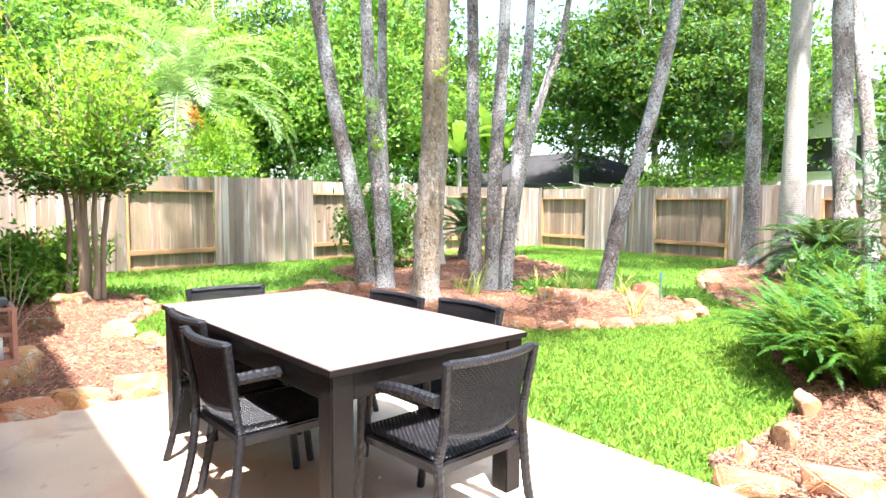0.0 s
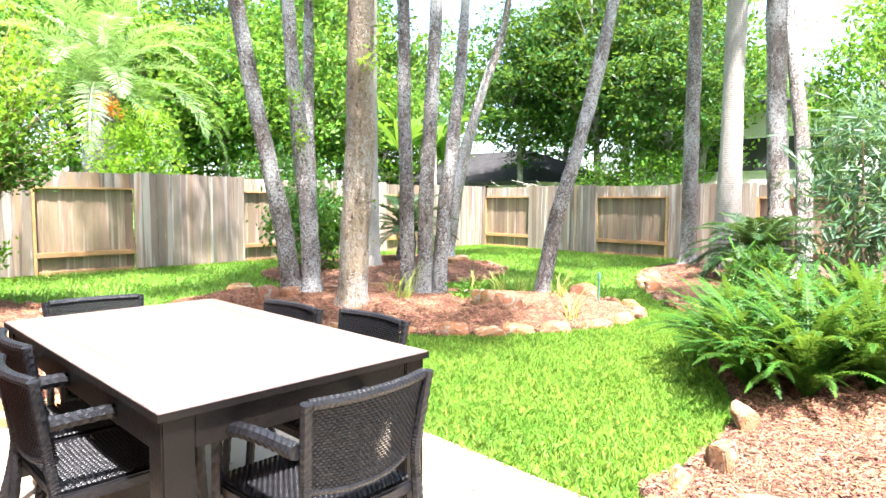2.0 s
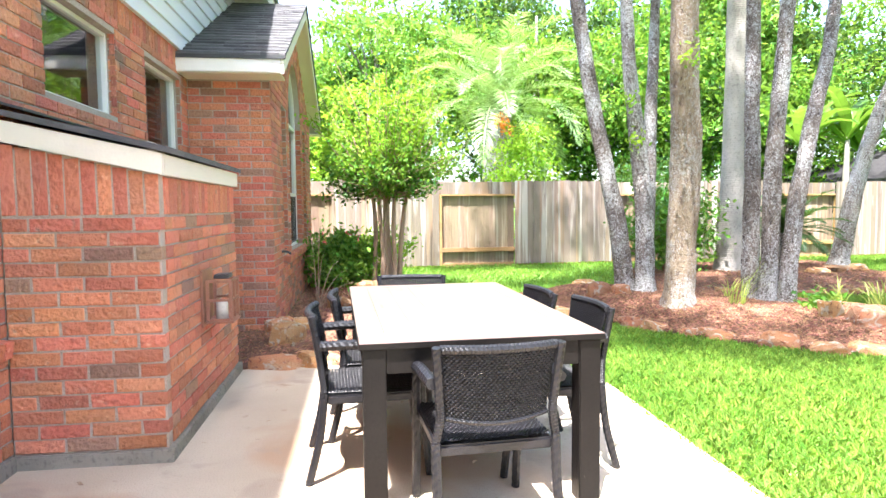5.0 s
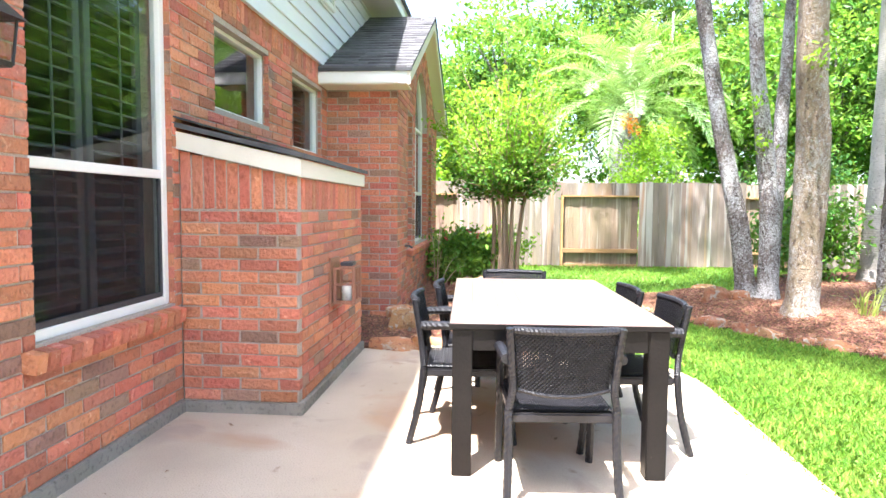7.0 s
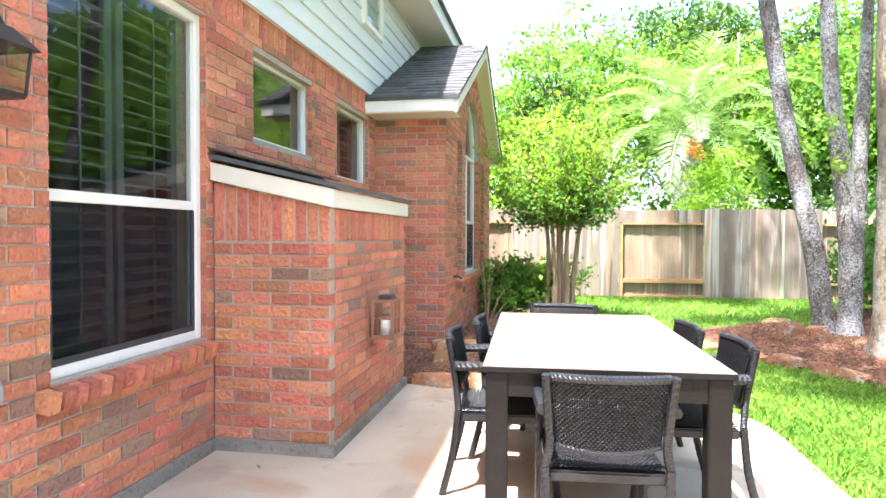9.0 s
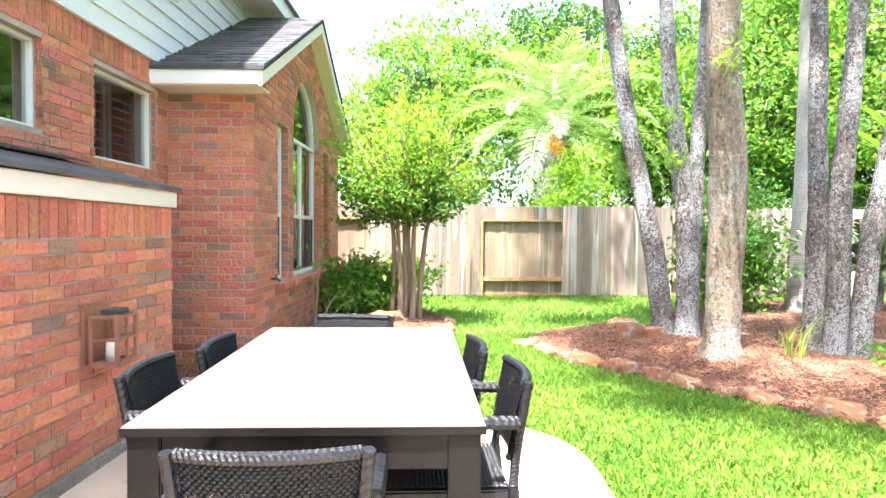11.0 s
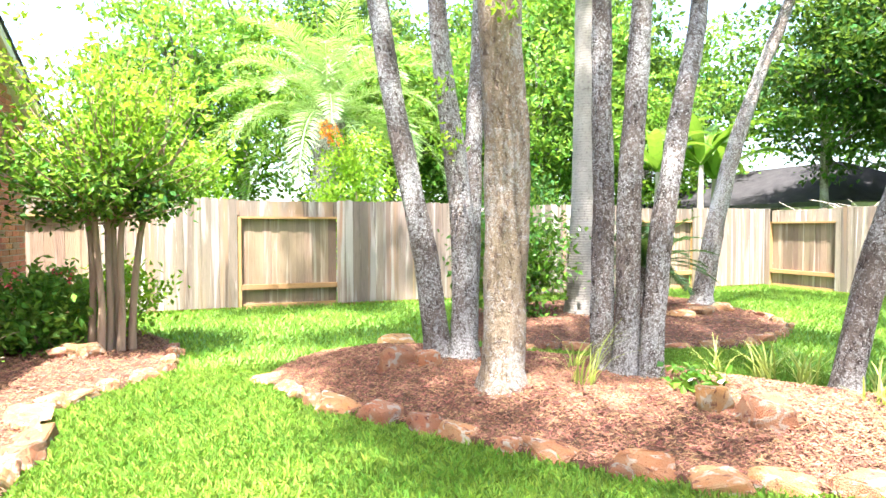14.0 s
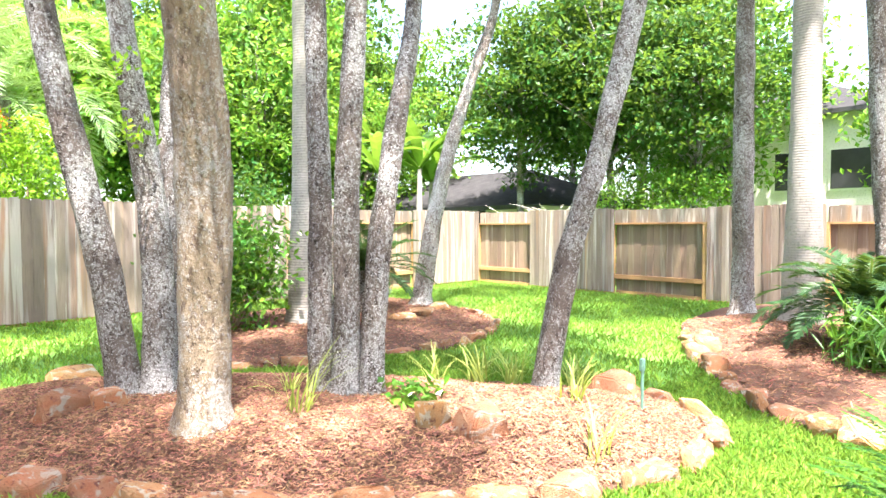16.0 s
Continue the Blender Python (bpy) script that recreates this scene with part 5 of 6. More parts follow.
rng = np.random.RandomState(33)
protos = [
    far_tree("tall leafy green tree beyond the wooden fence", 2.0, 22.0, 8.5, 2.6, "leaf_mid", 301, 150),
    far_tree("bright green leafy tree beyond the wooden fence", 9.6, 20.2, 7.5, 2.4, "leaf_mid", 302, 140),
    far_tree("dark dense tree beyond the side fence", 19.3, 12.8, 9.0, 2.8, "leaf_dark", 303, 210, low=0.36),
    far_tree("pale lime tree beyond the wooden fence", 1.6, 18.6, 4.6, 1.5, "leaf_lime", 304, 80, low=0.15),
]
# the last three copies are unseen, added behind the path for green window reflections
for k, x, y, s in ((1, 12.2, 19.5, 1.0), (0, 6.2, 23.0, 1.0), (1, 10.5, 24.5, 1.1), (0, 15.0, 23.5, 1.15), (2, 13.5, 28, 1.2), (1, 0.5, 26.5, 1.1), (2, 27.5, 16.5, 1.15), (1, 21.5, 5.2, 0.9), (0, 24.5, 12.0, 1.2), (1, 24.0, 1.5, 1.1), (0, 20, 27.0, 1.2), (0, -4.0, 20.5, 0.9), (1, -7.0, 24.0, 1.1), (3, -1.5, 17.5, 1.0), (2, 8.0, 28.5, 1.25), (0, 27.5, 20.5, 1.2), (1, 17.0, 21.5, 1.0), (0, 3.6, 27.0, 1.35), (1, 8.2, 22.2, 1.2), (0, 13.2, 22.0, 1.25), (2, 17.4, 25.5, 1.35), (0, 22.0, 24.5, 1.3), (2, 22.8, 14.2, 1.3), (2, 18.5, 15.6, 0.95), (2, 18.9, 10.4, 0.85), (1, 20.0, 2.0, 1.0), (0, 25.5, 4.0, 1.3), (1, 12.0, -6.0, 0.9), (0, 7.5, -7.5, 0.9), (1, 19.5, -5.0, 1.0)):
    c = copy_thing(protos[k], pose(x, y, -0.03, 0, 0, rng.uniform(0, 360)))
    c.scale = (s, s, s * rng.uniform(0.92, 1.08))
shrub("hedge_shrub", 5.8, 15.6, 1.9, (1.0, 0.7, 1.55), "leaf_lime", 110, 50, 0.10, 81, "yellow-green shrub tangled above the fence", "shrub", 0.5, z=-0.03)
shrub("hedge_shrub", 18.0, 10.8, 1.5, (1.2, 1.9, 1.5), "leaf_mid", 150, 50, 0.12, 82, "rounded green shrub leaning over the side fence", "shrub", 0.5, z=-0.03, spread=0.24)
shrub("hedge_shrub", 9.5, 16.2, 1.5, (1.6, 0.8, 1.1), "leaf_dark", 110, 50, 0.13, 83, "dark green shrub mass behind the fence", "shrub", 0.5, z=-0.03, spread=0.24)
shrub("hedge_shrub", 2.2, 16.2, 1.3, (1.5, 0.8, 0.95), "leaf_mid", 100, 50, 0.11, 84, "mid green shrub mass behind the fence", "shrub", 0.5, z=-0.03, spread=0.24)


def banana(x, y, h, seed):
    t = thing("banana_plant", "banana plant with broad torn leaves beyond the fence", "plant", x, y, -0.03, group="banana plants")
    rng = np.random.RandomState(seed)
    mesh_object("stem", *tube([(0, 0, -0.05), (0.03, 0, h * 0.35), (0.05, 0, h * 0.65)], [0.11, 0.09, 0.06], 10, 0.1, seed, 4), "palmbark", t)
    for k in range(11):
        a, rise = k * 2.4 + rng.rand(), rng.uniform(0.65, 1.5)
        ln = h * rng.uniform(0.42, 0.6)
        d, s = np.array([math.cos(a), math.sin(a), 0]), np.array([-math.sin(a), math.cos(a), 0])
        p, v, f = np.array([0.05, 0, h * 0.62]), [], []
        for i in range(9):
            w = 0.19 * math.sin(math.pi * min((i + 0.6) / 8.6, 1)) ** 0.6
            v += [tuple(p - s * w + np.array([0, 0, 0.06])), tuple(p), tuple(p + s * w + np.array([0, 0, 0.06]))]
            ang = rise - 1.6 * (i / 8) ** 1.5
            p = p + (d * math.cos(ang) + np.array([0, 0, math.sin(ang)])) * ln / 8
        for i in range(8):
            o = 3 * i
            f += [(o, o + 1, o + 4, o + 3), (o + 1, o + 2, o + 5, o + 4)]
        mesh_object("leaf", v, f, "leaf_gloss", t)


banana(15.4, 16.8, 4.9, 1)
banana(16.3, 17.3, 4.4, 2)
banana(14.3, 17.2, 4.6, 3)


# ---- neighbouring houses ----
def neighbour(x, y, rz, w, d, h, rise, label, windows):
    t = thing("neighbour_house", label, "house", x, y, -0.05, rz)
    box_part("wall", (-w / 2, w / 2, -d / 2, d / 2, 0, h), "plaster", t, 0)
    v = [(-w / 2 - 0.4, -d / 2 - 0.4, h), (w / 2 + 0.4, -d / 2 - 0.4, h), (w / 2 + 0.4, d / 2 + 0.4, h), (-w / 2 - 0.4, d / 2 + 0.4, h), (-w / 2 + d * 0.45, 0, h + rise), (w / 2 - d * 0.45, 0, h + rise)]
    mesh_object("roof", v, [(0, 1, 5, 4), (1, 2, 5), (2, 3, 4, 5), (3, 0, 4), (3, 2, 1, 0)], "darkroof", t)
    box_part("fascia", (-w / 2 - 0.41, w / 2 + 0.41, -d / 2 - 0.43, -d / 2 - 0.405, h - 0.12, h + 0.02), "darktrim", t, 0)
    for wx, wz, ww, wh in windows:
        f = box_part("window", (wx - ww / 2, wx + ww / 2, -d / 2 - 0.05, -d / 2 + 0.02, wz, wz + wh), "white", t, 0.01)
        box_part("pane", (wx - ww / 2 + 0.07, wx + ww / 2 - 0.07, -d / 2 - 0.065, -d / 2 - 0.055, wz + 0.07, wz + wh - 0.07), "glassdark", f, 0)
    return t


neighbour(22.6, 20.6, -90, 9.6, 6.0, 2.15, 1.5, "single-storey neighbour house with a dark shingle roof", [(-2, 0.9, 1.2, 1.2), (2, 0.9, 1.2, 1.2)])
neighbour(31.0, 12.0, -90, 8.0, 8.0, 5.2, 2.0, "two-storey cream neighbour house behind the trees", [(-2.5, 2.6, 1.3, 1.4), (-0.6, 2.6, 1.3, 1.4), (1.3, 2.6, 1.3, 1.4), (3.0, 2.6, 1.3, 1.4)])


def bare_branches():
    t = thing("bare_branches", "tangle of pale bare twigs above the fence", "branches", 16.4, 13.4, -0.03)
    rng = np.random.RandomState(88)
    geo = []
    for k in range(34):
        b0 = np.array([rng.normal() * 0.1, rng.normal() * 0.4, 0.9])
        d = np.array([rng.normal() * 0.3, rng.normal() * 0.8, 1.0])
        m = b0 + d * 0.6 + rng.normal(size=3) * 0.1
        e = m + np.array([rng.normal() * 0.3, rng.normal() * 0.7, rng.uniform(0.1, 0.5)])
        geo.append(tube([b0, m, e], [0.016, 0.011, 0.005], 5, 0.1, k, 3))
    geo.append(tube([(0, 0, -0.05), (0.03, 0.05, 0.5), (0, 0, 1.0)], [0.05, 0.04, 0.04], 8, 0.1, 5, 3))
    mesh_object("branch", *join_geo(geo), "twig", t)


bare_branches()


def rose_canes():
    t = thing("rose_bush", "sparse climbing rose with thin canes by the window", "plant", 1.22, 8.5, surface(1.22, 8.5))
    rng = np.random.RandomState(91)
    for k, (dx, dy, dz) in enumerate(((0.05, 0.15, 1.05), (-0.1, 0.3, 0.9), (0.25, 0.55, 0.55), (0.45, 0.2, 0.3), (0.1, -0.2, 0.7), (0.35, 0.9, 0.4))):
        pts = [(0, 0, -0.03), (dx * 0.35, dy * 0.35, dz * 0.55), (dx * 0.7, dy * 0.7, dz * 0.9), (dx, dy, dz)]
        mesh_object("cane", *tube(pts, [0.006, 0.005, 0.004, 0.003], 6, 0.1, k, 4), "bark_tan", t)
        q = np.array(pts[2]) + rng.normal(size=(14, 3)) * 0.09
        v, f = leaf_geo(q, 0.06, 0.035, rng)
        mesh_object("leaf_spray", v, f, "leaf_mid", t)


rose_canes()


def litter():
    rng = np.random.RandomState(17)
    p = np.stack([rng.uniform(0.3, 3.4, 45), rng.uniform(1.0, 5.6, 45), np.full(45, 0.008)], 1)
    v, f = leaf_geo(p, 0.045, 0.016, rng, 0.0, np.c_[rng.normal(size=(45, 2)), np.zeros(45)])
    v[:, 2] = np.clip(v[:, 2], 0.003, 0.014)
    tagged(mesh_object("fallen_leaves", v, f, "bark_tan"), "dry brown leaves and twigs scattered on concrete", "leaves", kind="stuff")


litter()
# ---- wall fixtures ----
def copper_lantern():
    t = thing("wall_lantern", "small copper box lantern with a candle on the brick", "lantern", XB, 4.72, 0.60)
    box_part("backplate", (0.0, 0.012, -0.10, 0.10, -0.03, 0.24), "copper", t, 0.003)
    for y in (-0.075, 0.075):
        for x in (0.02, 0.125):
            box_part("post", (x, x + 0.016, y - 0.008, y + 0.008, 0.0, 0.19), "copper", t, 0.002)
    for z in (0.0, 0.185, 0.095):
        for y in (-0.075, 0.075):
            box_part("bar", (0.03, 0.13, y - 0.006, y + 0.006, z - 0.006, z + 0.006), "copper", t, 0.002)
        box_part("bar", (0.127, 0.139, -0.07, 0.07, z - 0.006, z + 0.006), "copper", t, 0.002)
    box_part("bar", (0.127, 0.139, -0.006, 0.006, 0.0, 0.185), "copper", t, 0.002)
    box_part("base", (0.012, 0.145, -0.085, 0.085, -0.015, -0.004), "copper", t, 0.003)
    box_part("lid", (0.05, 0.12, -0.05, 0.05, 0.195, 0.215), "darktrim", t, 0.004)
    bm = bmesh.new()
    bmesh.ops.create_cone(bm, cap_ends=True, segments=20, radius1=0.028, radius2=0.027, depth=0.09, matrix=Matrix.Translation((0.075, 0, 0.042)))
    part("candle", bm, "candle", t, "pale wax candle", True)


copper_lantern()


def enlarge(name, k):
    for ob in bpy.data.objects:
        if ob.name == name:
            ob.scale = (k, k, k)


enlarge("wall_lantern", 1.32)


def wall_lamp():
    t = thing("wall_lamp", "black bronze lantern with seeded glass on the brick wall", "wall lamp", XW, 2.27, 1.79)
    box_part("backplate", (0.0, 0.02, -0.055, 0.055, 0.05, 0.34), "bronze", t, 0.006)
    mesh_object("bracket", *tube([(0.01, 0, 0.26), (0.07, 0, 0.36), (0.15, 0, 0.37)], [0.012, 0.012, 0.012], 8, 0, 1, 4), "bronze", t)

    def taper(name, z0, z1, a, b, mat, cap=True):
        v = [(0.15 + sx * q, sy * q, z) for z, q in ((z0, a), (z1, b)) for sx, sy in ((-1, -1), (1, -1), (1, 1), (-1, 1))]
        f = [(0, 1, 5, 4), (1, 2, 6, 5), (2, 3, 7, 6), (3, 0, 4, 7)] + ([(3, 2, 1, 0), (4, 5, 6, 7)] if cap else [])
        return mesh_object(name, v, f, mat, t)

    taper("base", -0.01, 0.012, 0.088, 0.094, "bronze")
    taper("glass", 0.012, 0.20, 0.088, 0.103, "glass", False).visible_shadow = False
    taper("roof", 0.20, 0.29, 0.135, 0.06, "bronze")
    taper("cap", 0.29, 0.33, 0.045, 0.03, "bronze")
    mesh_object("finial", *tube([(0.15, 0, 0.33), (0.15, 0, 0.36), (0.15, 0, 0.39), (0.15, 0, 0.44)], [0.012, 0.022, 0.014, 0.003], 10, 0, 1, 4), "bronze", t)
    for sx in (-1, 1):
        for sy in (-1, 1):
            mesh_object("corner_bar", *tube([(0.15 + sx * 0.09, sy * 0.09, 0.0), (0.15 + sx * 0.105, sy * 0.105, 0.20)], [0.007, 0.007], 6, 0, 1, 2), "bronze", t)
    mesh_object("bulb_sleeve", *tube([(0.15, 0, 0.01), (0.15, 0, 0.12)], [0.014, 0.014], 10, 0, 1, 2), "candle", t)


wall_lamp()
enlarge("wall_lamp", 0.82)
outlet = thing("outlet_box", "grey weatherproof outlet box on the brick", "outlet", XW, 2.33, 0.68)
box_part("body", (-0.005, 0.03, -0.07, 0.07, 0, 0.085), "greybox", outlet, 0.005)
for s in (-0.034, 0.034):
    box_part("cover", (0.03, 0.045, s - 0.03, s + 0.03, 0.008, 0.078), "greybox", outlet, 0.006)
hose = thing("hose_bib", "small brass hose tap on the brick wing", "tap", XG, 7.95, 0.80)
mesh_object("spout", *tube([(-0.01, 0, 0), (0.06, 0, 0.0), (0.10, 0, -0.03)], [0.014, 0.014, 0.012], 8, 0, 1, 4), "darktrim", hose)
mesh_object("handle", *tube([(0.05, -0.03, 0.035), (0.05, 0.03, 0.035)], [0.008, 0.008], 6, 0, 1, 2), "darktrim", hose)


# ---- border rocks ----
def rock_mesh(seed):
    """A broken block: the hull of scattered points, its edges worn."""
    bm = bmesh.new()
    rng = np.random.RandomState(seed + 50)
    for _ in range(20):
        p = np.clip(rng.normal(size=3) * 0.75, -0.95, 0.95)
        p /= max(np.abs(p).max(), 0.62)
        bm.verts.new(p * np.array([1, 0.92, 0.8]))
    hull = bmesh.ops.convex_hull(bm, input=bm.verts)
    loose = [v for v in bm.verts if not v.link_faces]
    bmesh.ops.delete(bm, geom=loose, context="VERTS")
    bmesh.ops.dissolve_limit(bm, angle_limit=radians(14), verts=bm.verts, edges=bm.edges)
    bmesh.ops.bevel(bm, geom=list(bm.edges), offset=0.07, segments=2, affect="EDGES")
    bmesh.ops.triangulate(bm, faces=bm.faces)
    bmesh.ops.subdivide_edges(bm, edges=bm.edges, cuts=1)
    for v in bm.verts:
        v.co *= 1 + 0.07 * noise.noise(v.co * 2.3 + Vector((seed, 0, 0))) + 0.06 * noise.noise(v.co * 6 + Vector((seed, 3, 0)))
    me = bpy.data.meshes.new("rock")
    bm.to_mesh(me)
    bm.free()
    me.materials.append(M["rock"])
    return me


ROCKS = [rock_mesh(k) for k in range(9)]
rock_rng = np.random.RandomState(4)


def rock(x, y, lx, ly, lz, rz, z=None, label="rough orange-tan sandstone edging rock"):
    ob = new("rock", ROCKS[rock_rng.randint(9)])
    z = surface(x, y) if z is None else z
    ob.matrix_basis = pose(x, y, z + lz * 0.30, rock_rng.uniform(-6, 6), rock_rng.uniform(-6, 6), rz) @ Matrix.Diagonal((lx / 2, ly / 2, lz / 2 * 1.3, 1))
    return tagged(ob, label, "rock", "sandstone edging rocks")


def edge_rocks(line, size=(0.18, 0.40), tall=(0.10, 0.20), skip=0.0):
    seg = np.diff(line, axis=0)
    ln = np.linalg.norm(seg, axis=1)
    cum = np.r_[0, np.cumsum(ln)]
    s = 0.1
    while s < cum[-1]:
        i = min(np.searchsorted(cum, s, side="right") - 1, len(seg) - 1)
        p = line[i] + seg[i] * (s - cum[i]) / ln[i]
        a = math.degrees(math.atan2(seg[i][1], seg[i][0]))
        L = rock_rng.uniform(*size)
        if rock_rng.rand() > skip:
            rock(p[0] + rock_rng.normal() * 0.03, p[1] + rock_rng.normal() * 0.03, L, L * rock_rng.uniform(0.5, 0.75), rock_rng.uniform(*tall), a + rock_rng.uniform(-15, 15), -0.03)
        s += L * 0.86 + rock_rng.uniform(0.0, 0.10)


isl = BEDS["island"][0]
edge_rocks(np.concatenate([isl[:62]]))
pb = BEDS["palm"][0]
edge_rocks(pb[:24], tall=(0.09, 0.15))
cb = BEDS["corner"][0]
edge_rocks(cb[4:30], size=(0.25, 0.45))
edge_rocks(smooth_line([(2.1, 8.15), (2.28, 8.58), (2.52, 8.9), (2.71, 9.3), (2.82, 9.9), (2.74, 10.6)], 5), tall=(0.1, 0.17))
edge_rocks(np.array([(0.95, 5.80), (1.6, 5.80), (2.2, 5.80)]), size=(0.36, 0.46), tall=(0.16, 0.2))
edge_rocks(np.array([(2.3, 5.9), (2.28, 6.4), (2.2, 7.3), (2.08, 8.0)]), skip=0.2)
for x, y, lx, ly, lz, rz in ((3.68, 2.44, 0.40, 0.13, 0.13, -62), (3.95, 2.62, 0.20, 0.12, 0.10, 20), (4.28, 2.58, 0.24, 0.15, 0.16, 50), (4.97, 2.72, 0.26, 0.18, 0.16, 20), (3.86, 2.13, 0.36, 0.14, 0.14, -62), (4.02, 1.5, 0.4, 0.16, 0.14, -85), (4.02, 0.9, 0.4, 0.16, 0.14, -90),
                             (1.5, 8.35, 0.30, 0.2, 0.16, 10), (1.2, 7.1, 0.4, 0.24, 0.16, 40), (1.1, 6.4, 0.36, 0.26, 0.22, 70), (1.0, 6.75, 0.3, 0.2, 0.2, 10), (1.85, 10.0, 0.24, 0.16, 0.14, 0), (2.05, 9.9, 0.26, 0.16, 0.16, 30), (1.75, 9.85, 0.2, 0.16, 0.12, 60), (2.05, 7.9, 0.3, 0.2, 0.16, 0),
                             (5.1, 9.6, 0.42, 0.26, 0.2, 10), (4.75, 8.1, 0.42, 0.22, 0.2, 30), (5.0, 8.0, 0.26, 0.2, 0.16, 0), (6.35, 6.15, 0.22, 0.2, 0.2, 0), (6.5, 5.9, 0.34, 0.24, 0.2, -20), (8.05, 5.9, 0.42, 0.24, 0.24, -15), (7.8, 5.0, 0.2, 0.15, 0.14, 10),
                             (9.6, 10.0, 0.5, 0.3, 0.14, 10), (10.3, 10.4, 0.5, 0.3, 0.14, 20), (9.2, 9.9, 0.4, 0.3, 0.12, 0), (9.9, 5.9, 0.4, 0.3, 0.18, 10), (10.6, 6.3, 0.4, 0.3, 0.2, 30), (11.2, 6.6, 0.3, 0.25, 0.16, 0)):
    rock(x, y, lx, ly, lz, rz)


# ---- grass, mulch chips ----
def lawn_free(p):
    x, y = p[:, 0], p[:, 1]
    round_off = (x > 2.66) & (y > 4.82) & ((x - 2.66) ** 2 + (y - 4.82) ** 2 > 0.87 ** 2)
    free = ~((x < 3.53) & (y < 5.70) & ~round_off)
    for o, _ in BEDS.values():
        free &= ~inside_many(p, o)
    return free


def grass(name, n, x0, x1, y0, y1, size, seed, keep):
    rng = np.random.RandomState(seed)
    pts = np.stack([rng.uniform(x0, x1, n), rng.uniform(y0, y1, n)], 1)
    pts = pts[keep(pts)]
    n = len(pts)
    a = rng.rand(n) * 2 * math.pi
    ln = size * rng.uniform(0.6, 1.25, n)
    w = 0.0035 + 0.0025 * rng.rand(n) + size * 0.016
    lean = rng.uniform(0.2, 0.9, n)
    d = np.stack([np.cos(a), np.sin(a)], 1)
    s = np.stack([-d[:, 1], d[:, 0]], 1) * w[:, None]
    base = np.full(n, -0.036)
    b0 = np.c_[pts - s, base]
    b1 = np.c_[pts + s, base]
    m = pts + d * (ln * lean * 0.35)[:, None]
    m0, m1 = np.c_[m - s * 0.8, base + ln * 0.6], np.c_[m + s * 0.8, base + ln * 0.6]
    tip = np.c_[pts + d * (ln * lean)[:, None], base + ln * (1.1 - 0.35 * lean)]
    v = np.stack([b0, b1, m1, tip, m0], 1).reshape(-1, 3)
    f = np.arange(5 * n).reshape(-1, 5)
    return tagged(mesh_object(name, v, f, "blade"), "bright green trimmed lawn grass blades", "grass", kind="stuff")


grass("lawn_grass", 150000, 1.8, 8.6, 2.6, 9.4, 0.058, 1, lawn_free)
grass("lawn_grass", 60000, 0.0, 15.5, 6.0, 14.6, 0.075, 2, lawn_free)
grass("lawn_grass", 22000, 8.6, 12.5, 3.5, 6.0, 0.065, 3, lawn_free)


def chips(n, key, seed, size=0.023):
    o, top = BEDS[key]
    rng = np.random.RandomState(seed)
    lo, hi = o.min(0), o.max(0)
    if key in ("corner", "fern"):
        lo, hi = np.maximum(lo, (0, 1.2)), np.minimum(hi, (13, 9))
    pts = np.stack([rng.uniform(lo[0], hi[0], n), rng.uniform(lo[1], hi[1], n)], 1)
    pts = pts[inside_many(pts, o)]
    c = np.c_[pts, height_many(pts, o, top) + 0.018 + 0.016 * rng.rand(len(pts))]
    n = len(c)
    a = rng.rand(n) * 2 * math.pi
    d = np.stack([np.cos(a), np.sin(a), rng.normal(size=n) * 0.28], 1)
    s = np.stack([-np.sin(a), np.cos(a), rng.normal(size=n) * 0.4], 1)
    ln = (size * rng.uniform(0.3, 1.3, n))[:, None]
    w = (0.0018 + 0.0042 * rng.rand(n) ** 1.5)[:, None]
    up = np.array([0, 0, 0.006])
    v = np.stack([c - d * ln - s * w, c + d * ln - s * w * 0.6, c + d * ln * 0.9 + s * w, c - d * ln + s * w * 0.7, c + up], 1).reshape(-1, 3)
    k = np.arange(n)[:, None] * 5
    f = np.concatenate([k + np.array([0, 1, 4]), k + np.array([1, 2, 4]), k + np.array([2, 3, 4]), k + np.array([3, 0, 4])])
    tagged(mesh_object("mulch_chips", v, f, "chip"), "shredded reddish-brown bark mulch", "mulch", kind="stuff")


chips(130000, "island", 11)
chips(22000, "palm", 12, 0.03)
chips(24000, "corner", 13, 0.03)
chips(50000, "house", 14)
chips(60000, "fern", 15, 0.018)


# ---- brickwork, last ----
def brick_mesh(name, mat, L, H, D=0.06, seed=0):
    bm = bmesh.new()
    add_box(bm, -L / 2, L / 2, -D, 0, -H / 2, H / 2)
    es = [e for e in bm.edges if all(abs(v.co.y) < 1e-6 for v in e.verts)]
    bmesh.ops.bevel(bm, geom=es, offset=0.004, segments=1, affect="EDGES")
    rng = np.random.RandomState(seed)
    for v in bm.verts:
        if v.co.y > -0.01:
            v.co += Vector((rng.normal() * 0.0012, rng.normal() * 0.0015, rng.normal() * 0.0012))
    me = bpy.data.meshes.new(name)
    bm.to_mesh(me)
    bm.free()
    me.materials.append(M[mat])
    return me


BR = {}
for L in (BRICK_L, 0.112):
    BR[L] = [brick_mesh("brick", "brick", L, BRICK_H, seed=k) for k in range(4)] + [brick_mesh("brick", "brick_dark", L, BRICK_H, seed=9)]
SOLDIER = [brick_mesh("brick", "brick", BRICK_H, 0.19, seed=k) for k in range(3)]
brick_rng = np.random.RandomState(6)


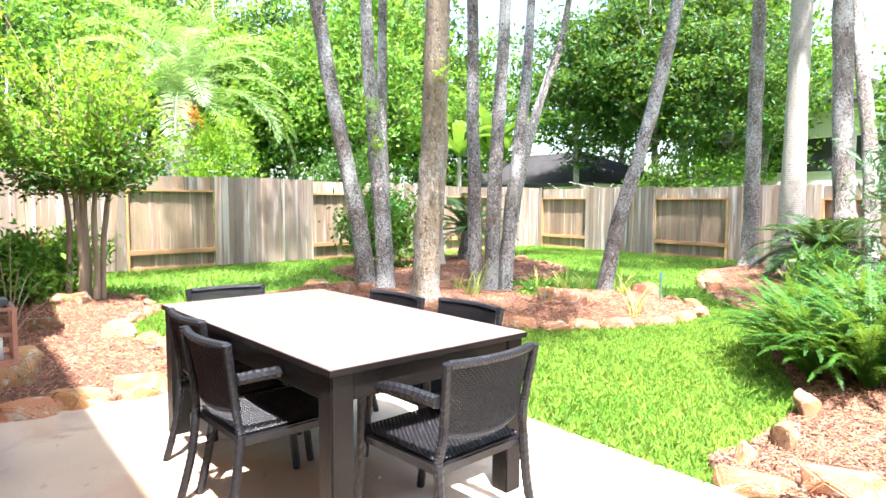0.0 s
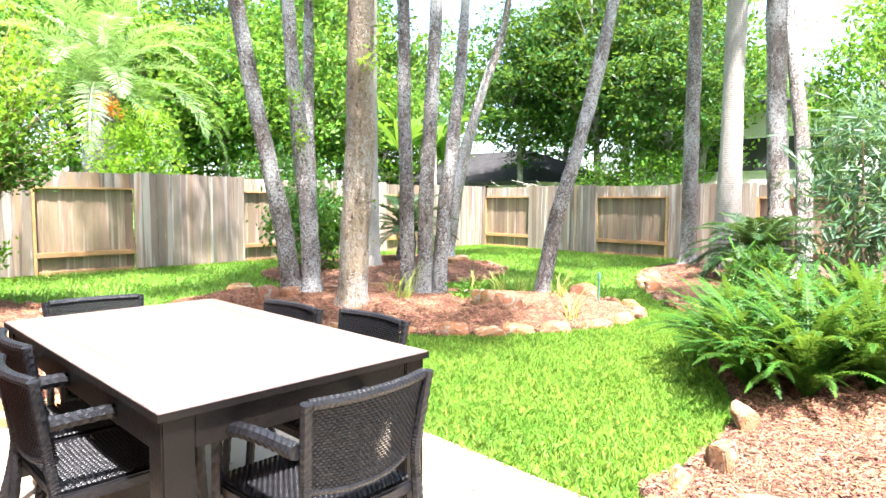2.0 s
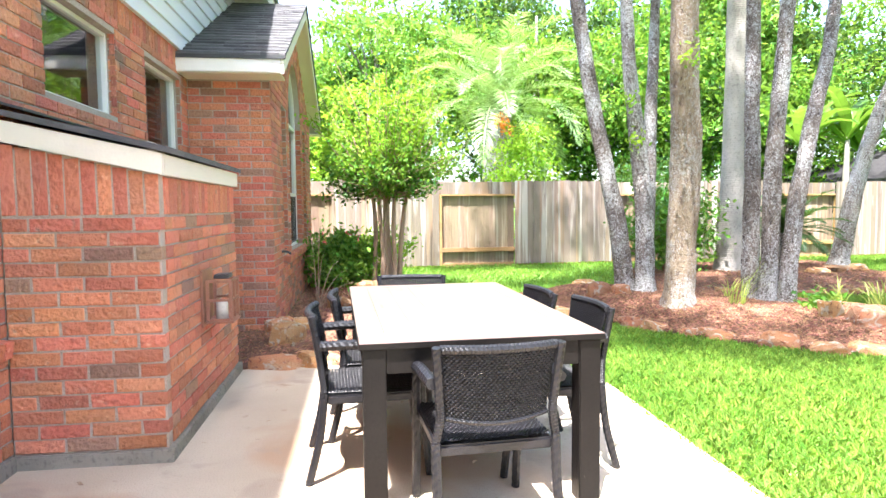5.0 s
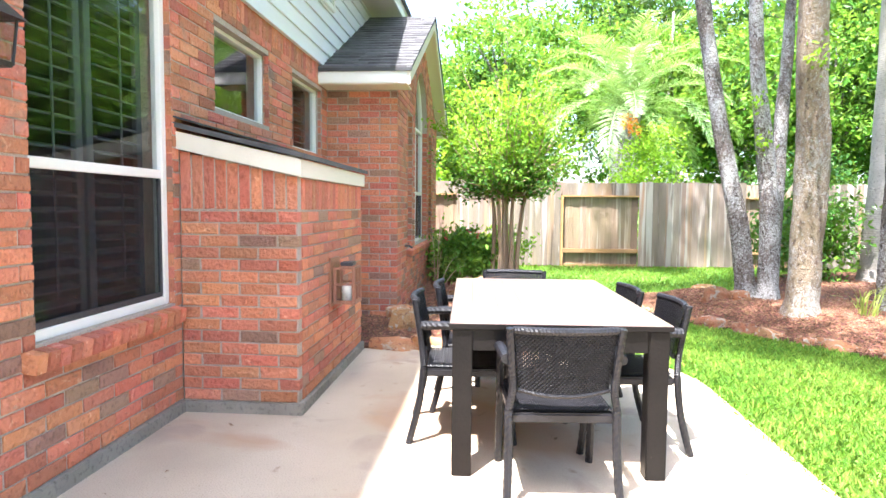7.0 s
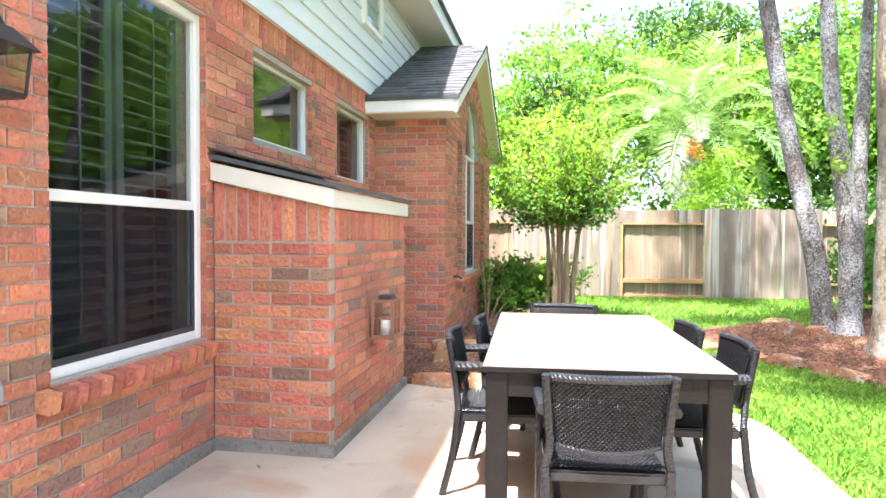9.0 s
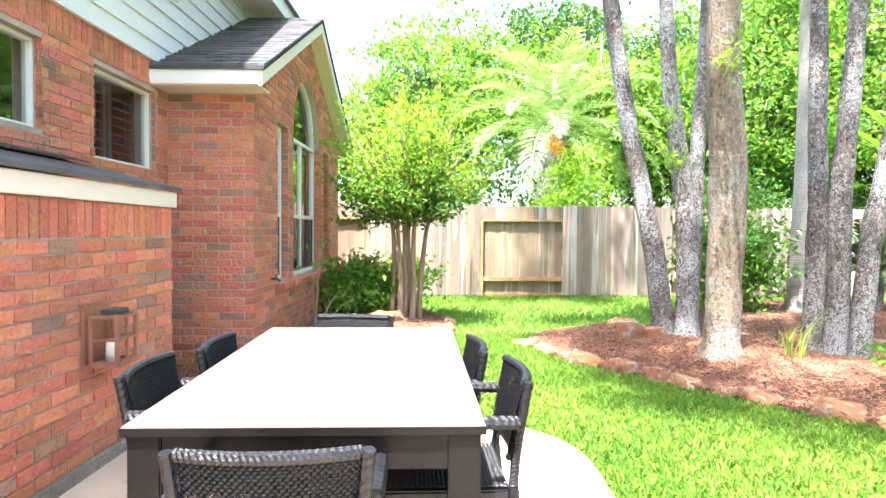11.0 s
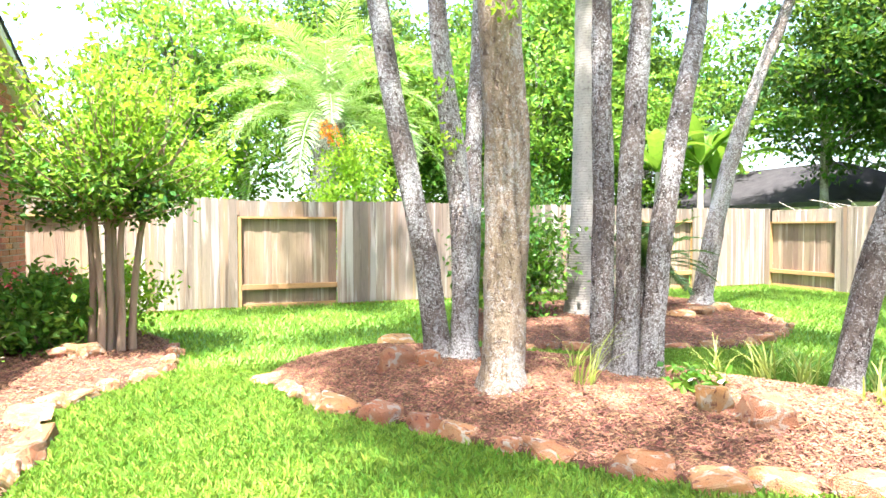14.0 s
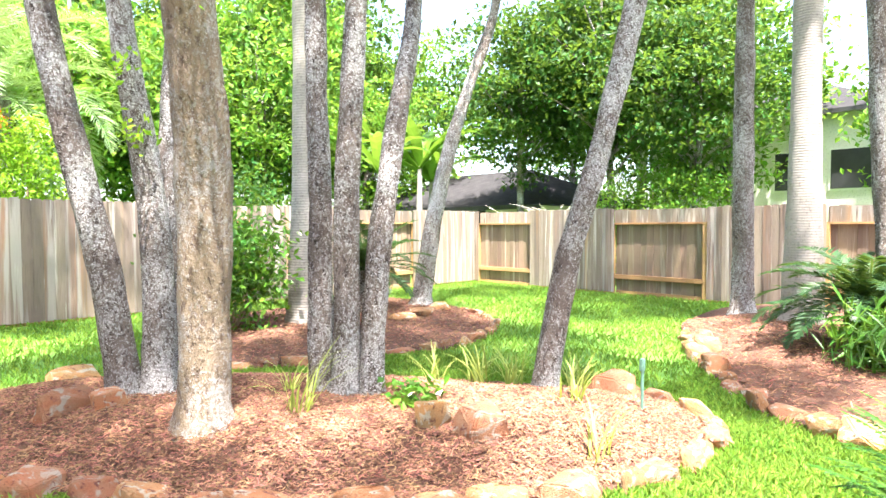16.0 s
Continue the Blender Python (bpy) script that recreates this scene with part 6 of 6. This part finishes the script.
def lay(parent, origin, u_dir, out, length, z0, z1, blocked, most=300, soldier=None):
    """Running bond on a wall. u runs along u_dir, bricks face out. blocked(u, z) bars a place."""
    turn = Matrix((( u_dir[0], out[0], 0, 0), (u_dir[1], out[1], 0, 0), (0, 0, 1, 0), (0, 0, 0, 1)))
    spots = []
    row, z = 0, z0 + COURSE / 2
    while z + COURSE / 2 < z1 + 1e-6:
        u = -STEP / 2 * (row % 2) + STEP / 2
        while u - STEP / 2 < length:
            lo, hi = max(u - BRICK_L / 2, 0.0), min(u + BRICK_L / 2, length)
            # trim against openings
            cells = [lo + (hi - lo) * (k + 0.5) / 40 for k in range(40)]
            free = [c for c in cells if not blocked(c, z)]
            if free and hi - lo > 0.04:
                w = (hi - lo) / 40
                a, b = min(free) - w / 2 + 0.002, max(free) + w / 2 - 0.002
                if b - a > 0.035:
                    spots.append(((a + b) / 2, z, b - a))
            u += STEP
        row += 1
        z += COURSE
    joined = []
    for n, (u, z, L) in enumerate(spots):
        p = Vector((origin[0] + u_dir[0] * u, origin[1] + u_dir[1] * u, z))
        base = BRICK_L if L > 0.17 else 0.112
        me = BR[base][4 if brick_rng.rand() < 0.15 else brick_rng.randint(4)]
        m = Matrix.Translation(p + Vector((*out, 0)) * brick_rng.uniform(-0.002, 0.002)) @ turn @ Matrix.Diagonal((L / base, 1, 1, 1))
        if n < most:
            ob = new("brick", me)
            ob.parent = parent
            ob.matrix_basis = m
        else:
            joined.append((m, me))
    if joined:
        vs, fs = [], []
        for m, me in joined:
            o = len(vs)
            vs += [tuple(m @ v.co) for v in me.vertices]
            fs += [tuple(i + o for i in q.vertices) for q in me.polygons]
        tagged(mesh_object("bricks", vs, fs, "brick_joined", parent), kind="stuff")


def soldiers(parent, origin, u_dir, out, length, z, tall=None):
    turn = Matrix(((u_dir[0], out[0], 0, 0), (u_dir[1], out[1], 0, 0), (0, 0, 1, 0), (0, 0, 0, 1)))
    u = COURSE / 2
    while u < length:
        ob = new("brick", SOLDIER[brick_rng.randint(3)])
        ob.parent = parent
        ob.matrix_basis = Matrix.Translation((origin[0] + u_dir[0] * u, origin[1] + u_dir[1] * u, z + (0.095 * (tall(u) - 1) if tall else 0))) @ turn @ Matrix.Diagonal((1, 1, tall(u) if tall else 1, 1))
        u += COURSE


def main_blocked(u, z):
    y = 1.6 + u
    if XW < 9 and 3.9 < y < 5.72 and z < 1.72:
        return True
    for a, b, lo, hi in (BIG, SM1, SM2):
        if a < y < b and lo - 0.01 < z < hi + 0.02:
            return True
        if a - 0.08 < y < b + 0.03 and lo - 0.1 < z < lo and (a, b) == BIG[:2]:
            return True
    return z > BRICK_TOP - 0.21


def wing_blocked(u, z):
    y = YW + 0.068 + u
    if z > gable_z(y) - 0.06:
        return True
    for a, b, lo, hi in (WL, WR, WM):
        if a < y < b and lo < z < hi:
            return True
        if a - 0.1 < y < b + 0.1 and lo - 0.1 < z < lo:
            return True
    return math.hypot(y - YC, z - ARC_Z) < ARC_R + 0.10 and z > ARC_Z


lay(wall_bump_front, (XW, 3.90), (1, 0), (0, -1), XB - XW, 0.07, 1.29, lambda u, z: False)
soldiers(wall_bump_front, (XW, 3.90), (1, 0), (0, -1), XB - XW - 0.03, 1.367, lambda u: 1.0 + 0.86 * (1 - u / 0.75))
lay(wall_bump_side, (XB, 3.968), (0, 1), (1, 0), 1.732, 0.07, 1.29, lambda u, z: False)
soldiers(wall_bump_side, (XB, 3.968), (0, 1), (1, 0), 1.71, 1.367)
lay(wall_wing_front, (XW, YW), (1, 0), (0, -1), XG - XW, 0.0, 2.62, lambda u, z: False)
lay(wall_wing_side, (XG, YW + 0.068), (0, 1), (1, 0), YE - YW - 0.068, 0.0, 4.1, wing_blocked)
lay(wall_main, (XW, 1.6), (0, 1), (1, 0), YW - 1.6, 0.075, BRICK_TOP, main_blocked)
soldiers(wall_main, (XW, 1.6), (0, 1), (1, 0), YW - 1.6, BRICK_TOP - 0.105)


def reveal(parent, x, deep, y, z0, z1):
    """Brick ends lining the side of an opening that faces the walker."""
    n = int((z1 - z0) / COURSE)
    for k in range(n):
        z = z0 + (k + 0.5) * (z1 - z0) / n
        ob = new("brick", BR[0.112][4 if brick_rng.rand() < 0.15 else brick_rng.randint(4)])
        ob.parent = parent
        ob.matrix_basis = Matrix.Translation((x - deep / 2, y - 0.004, z)) @ Matrix(((1, 0, 0, 0), (0, -1, 0, 0), (0, 0, 1, 0), (0, 0, 0, 1))) @ Matrix.Diagonal((deep / 0.112, 0.06, (z1 - z0) / n / COURSE, 1))


for o in (BIG, SM1, SM2):
    reveal(wall_main, XW - 0.011, 0.036, o[1], o[2], o[3])
for o in (WL, WM, WR):
    reveal(wall_wing_side, XG - 0.011, 0.074, o[1], o[2], o[3])
for k in range(33):
    a = math.pi * (k + 0.5) / 33
    ob = new("brick", SOLDIER[k % 3])
    ob.parent = wall_wing_side
    r = ARC_R + 0.06
    ob.matrix_basis = Matrix.Translation((XG + 0.002, YC + r * math.cos(a), ARC_Z + r * math.sin(a))) @ Matrix.Rotation(a - math.pi / 2, 4, "X") @ Matrix(((0, 1, 0, 0), (1, 0, 0, 0), (0, 0, 1, 0), (0, 0, 0, 1))) @ Matrix.Diagonal((1, 1, 0.55, 1))

for ob in bpy.data.objects:
    if ob.name.split(".")[0] in ("foliage", "sprout", "fruit_stalk", "limb", "leaf_spray", "flower", "foliage", "fronds", "crown"):
        ob["kind"] = "stuff"
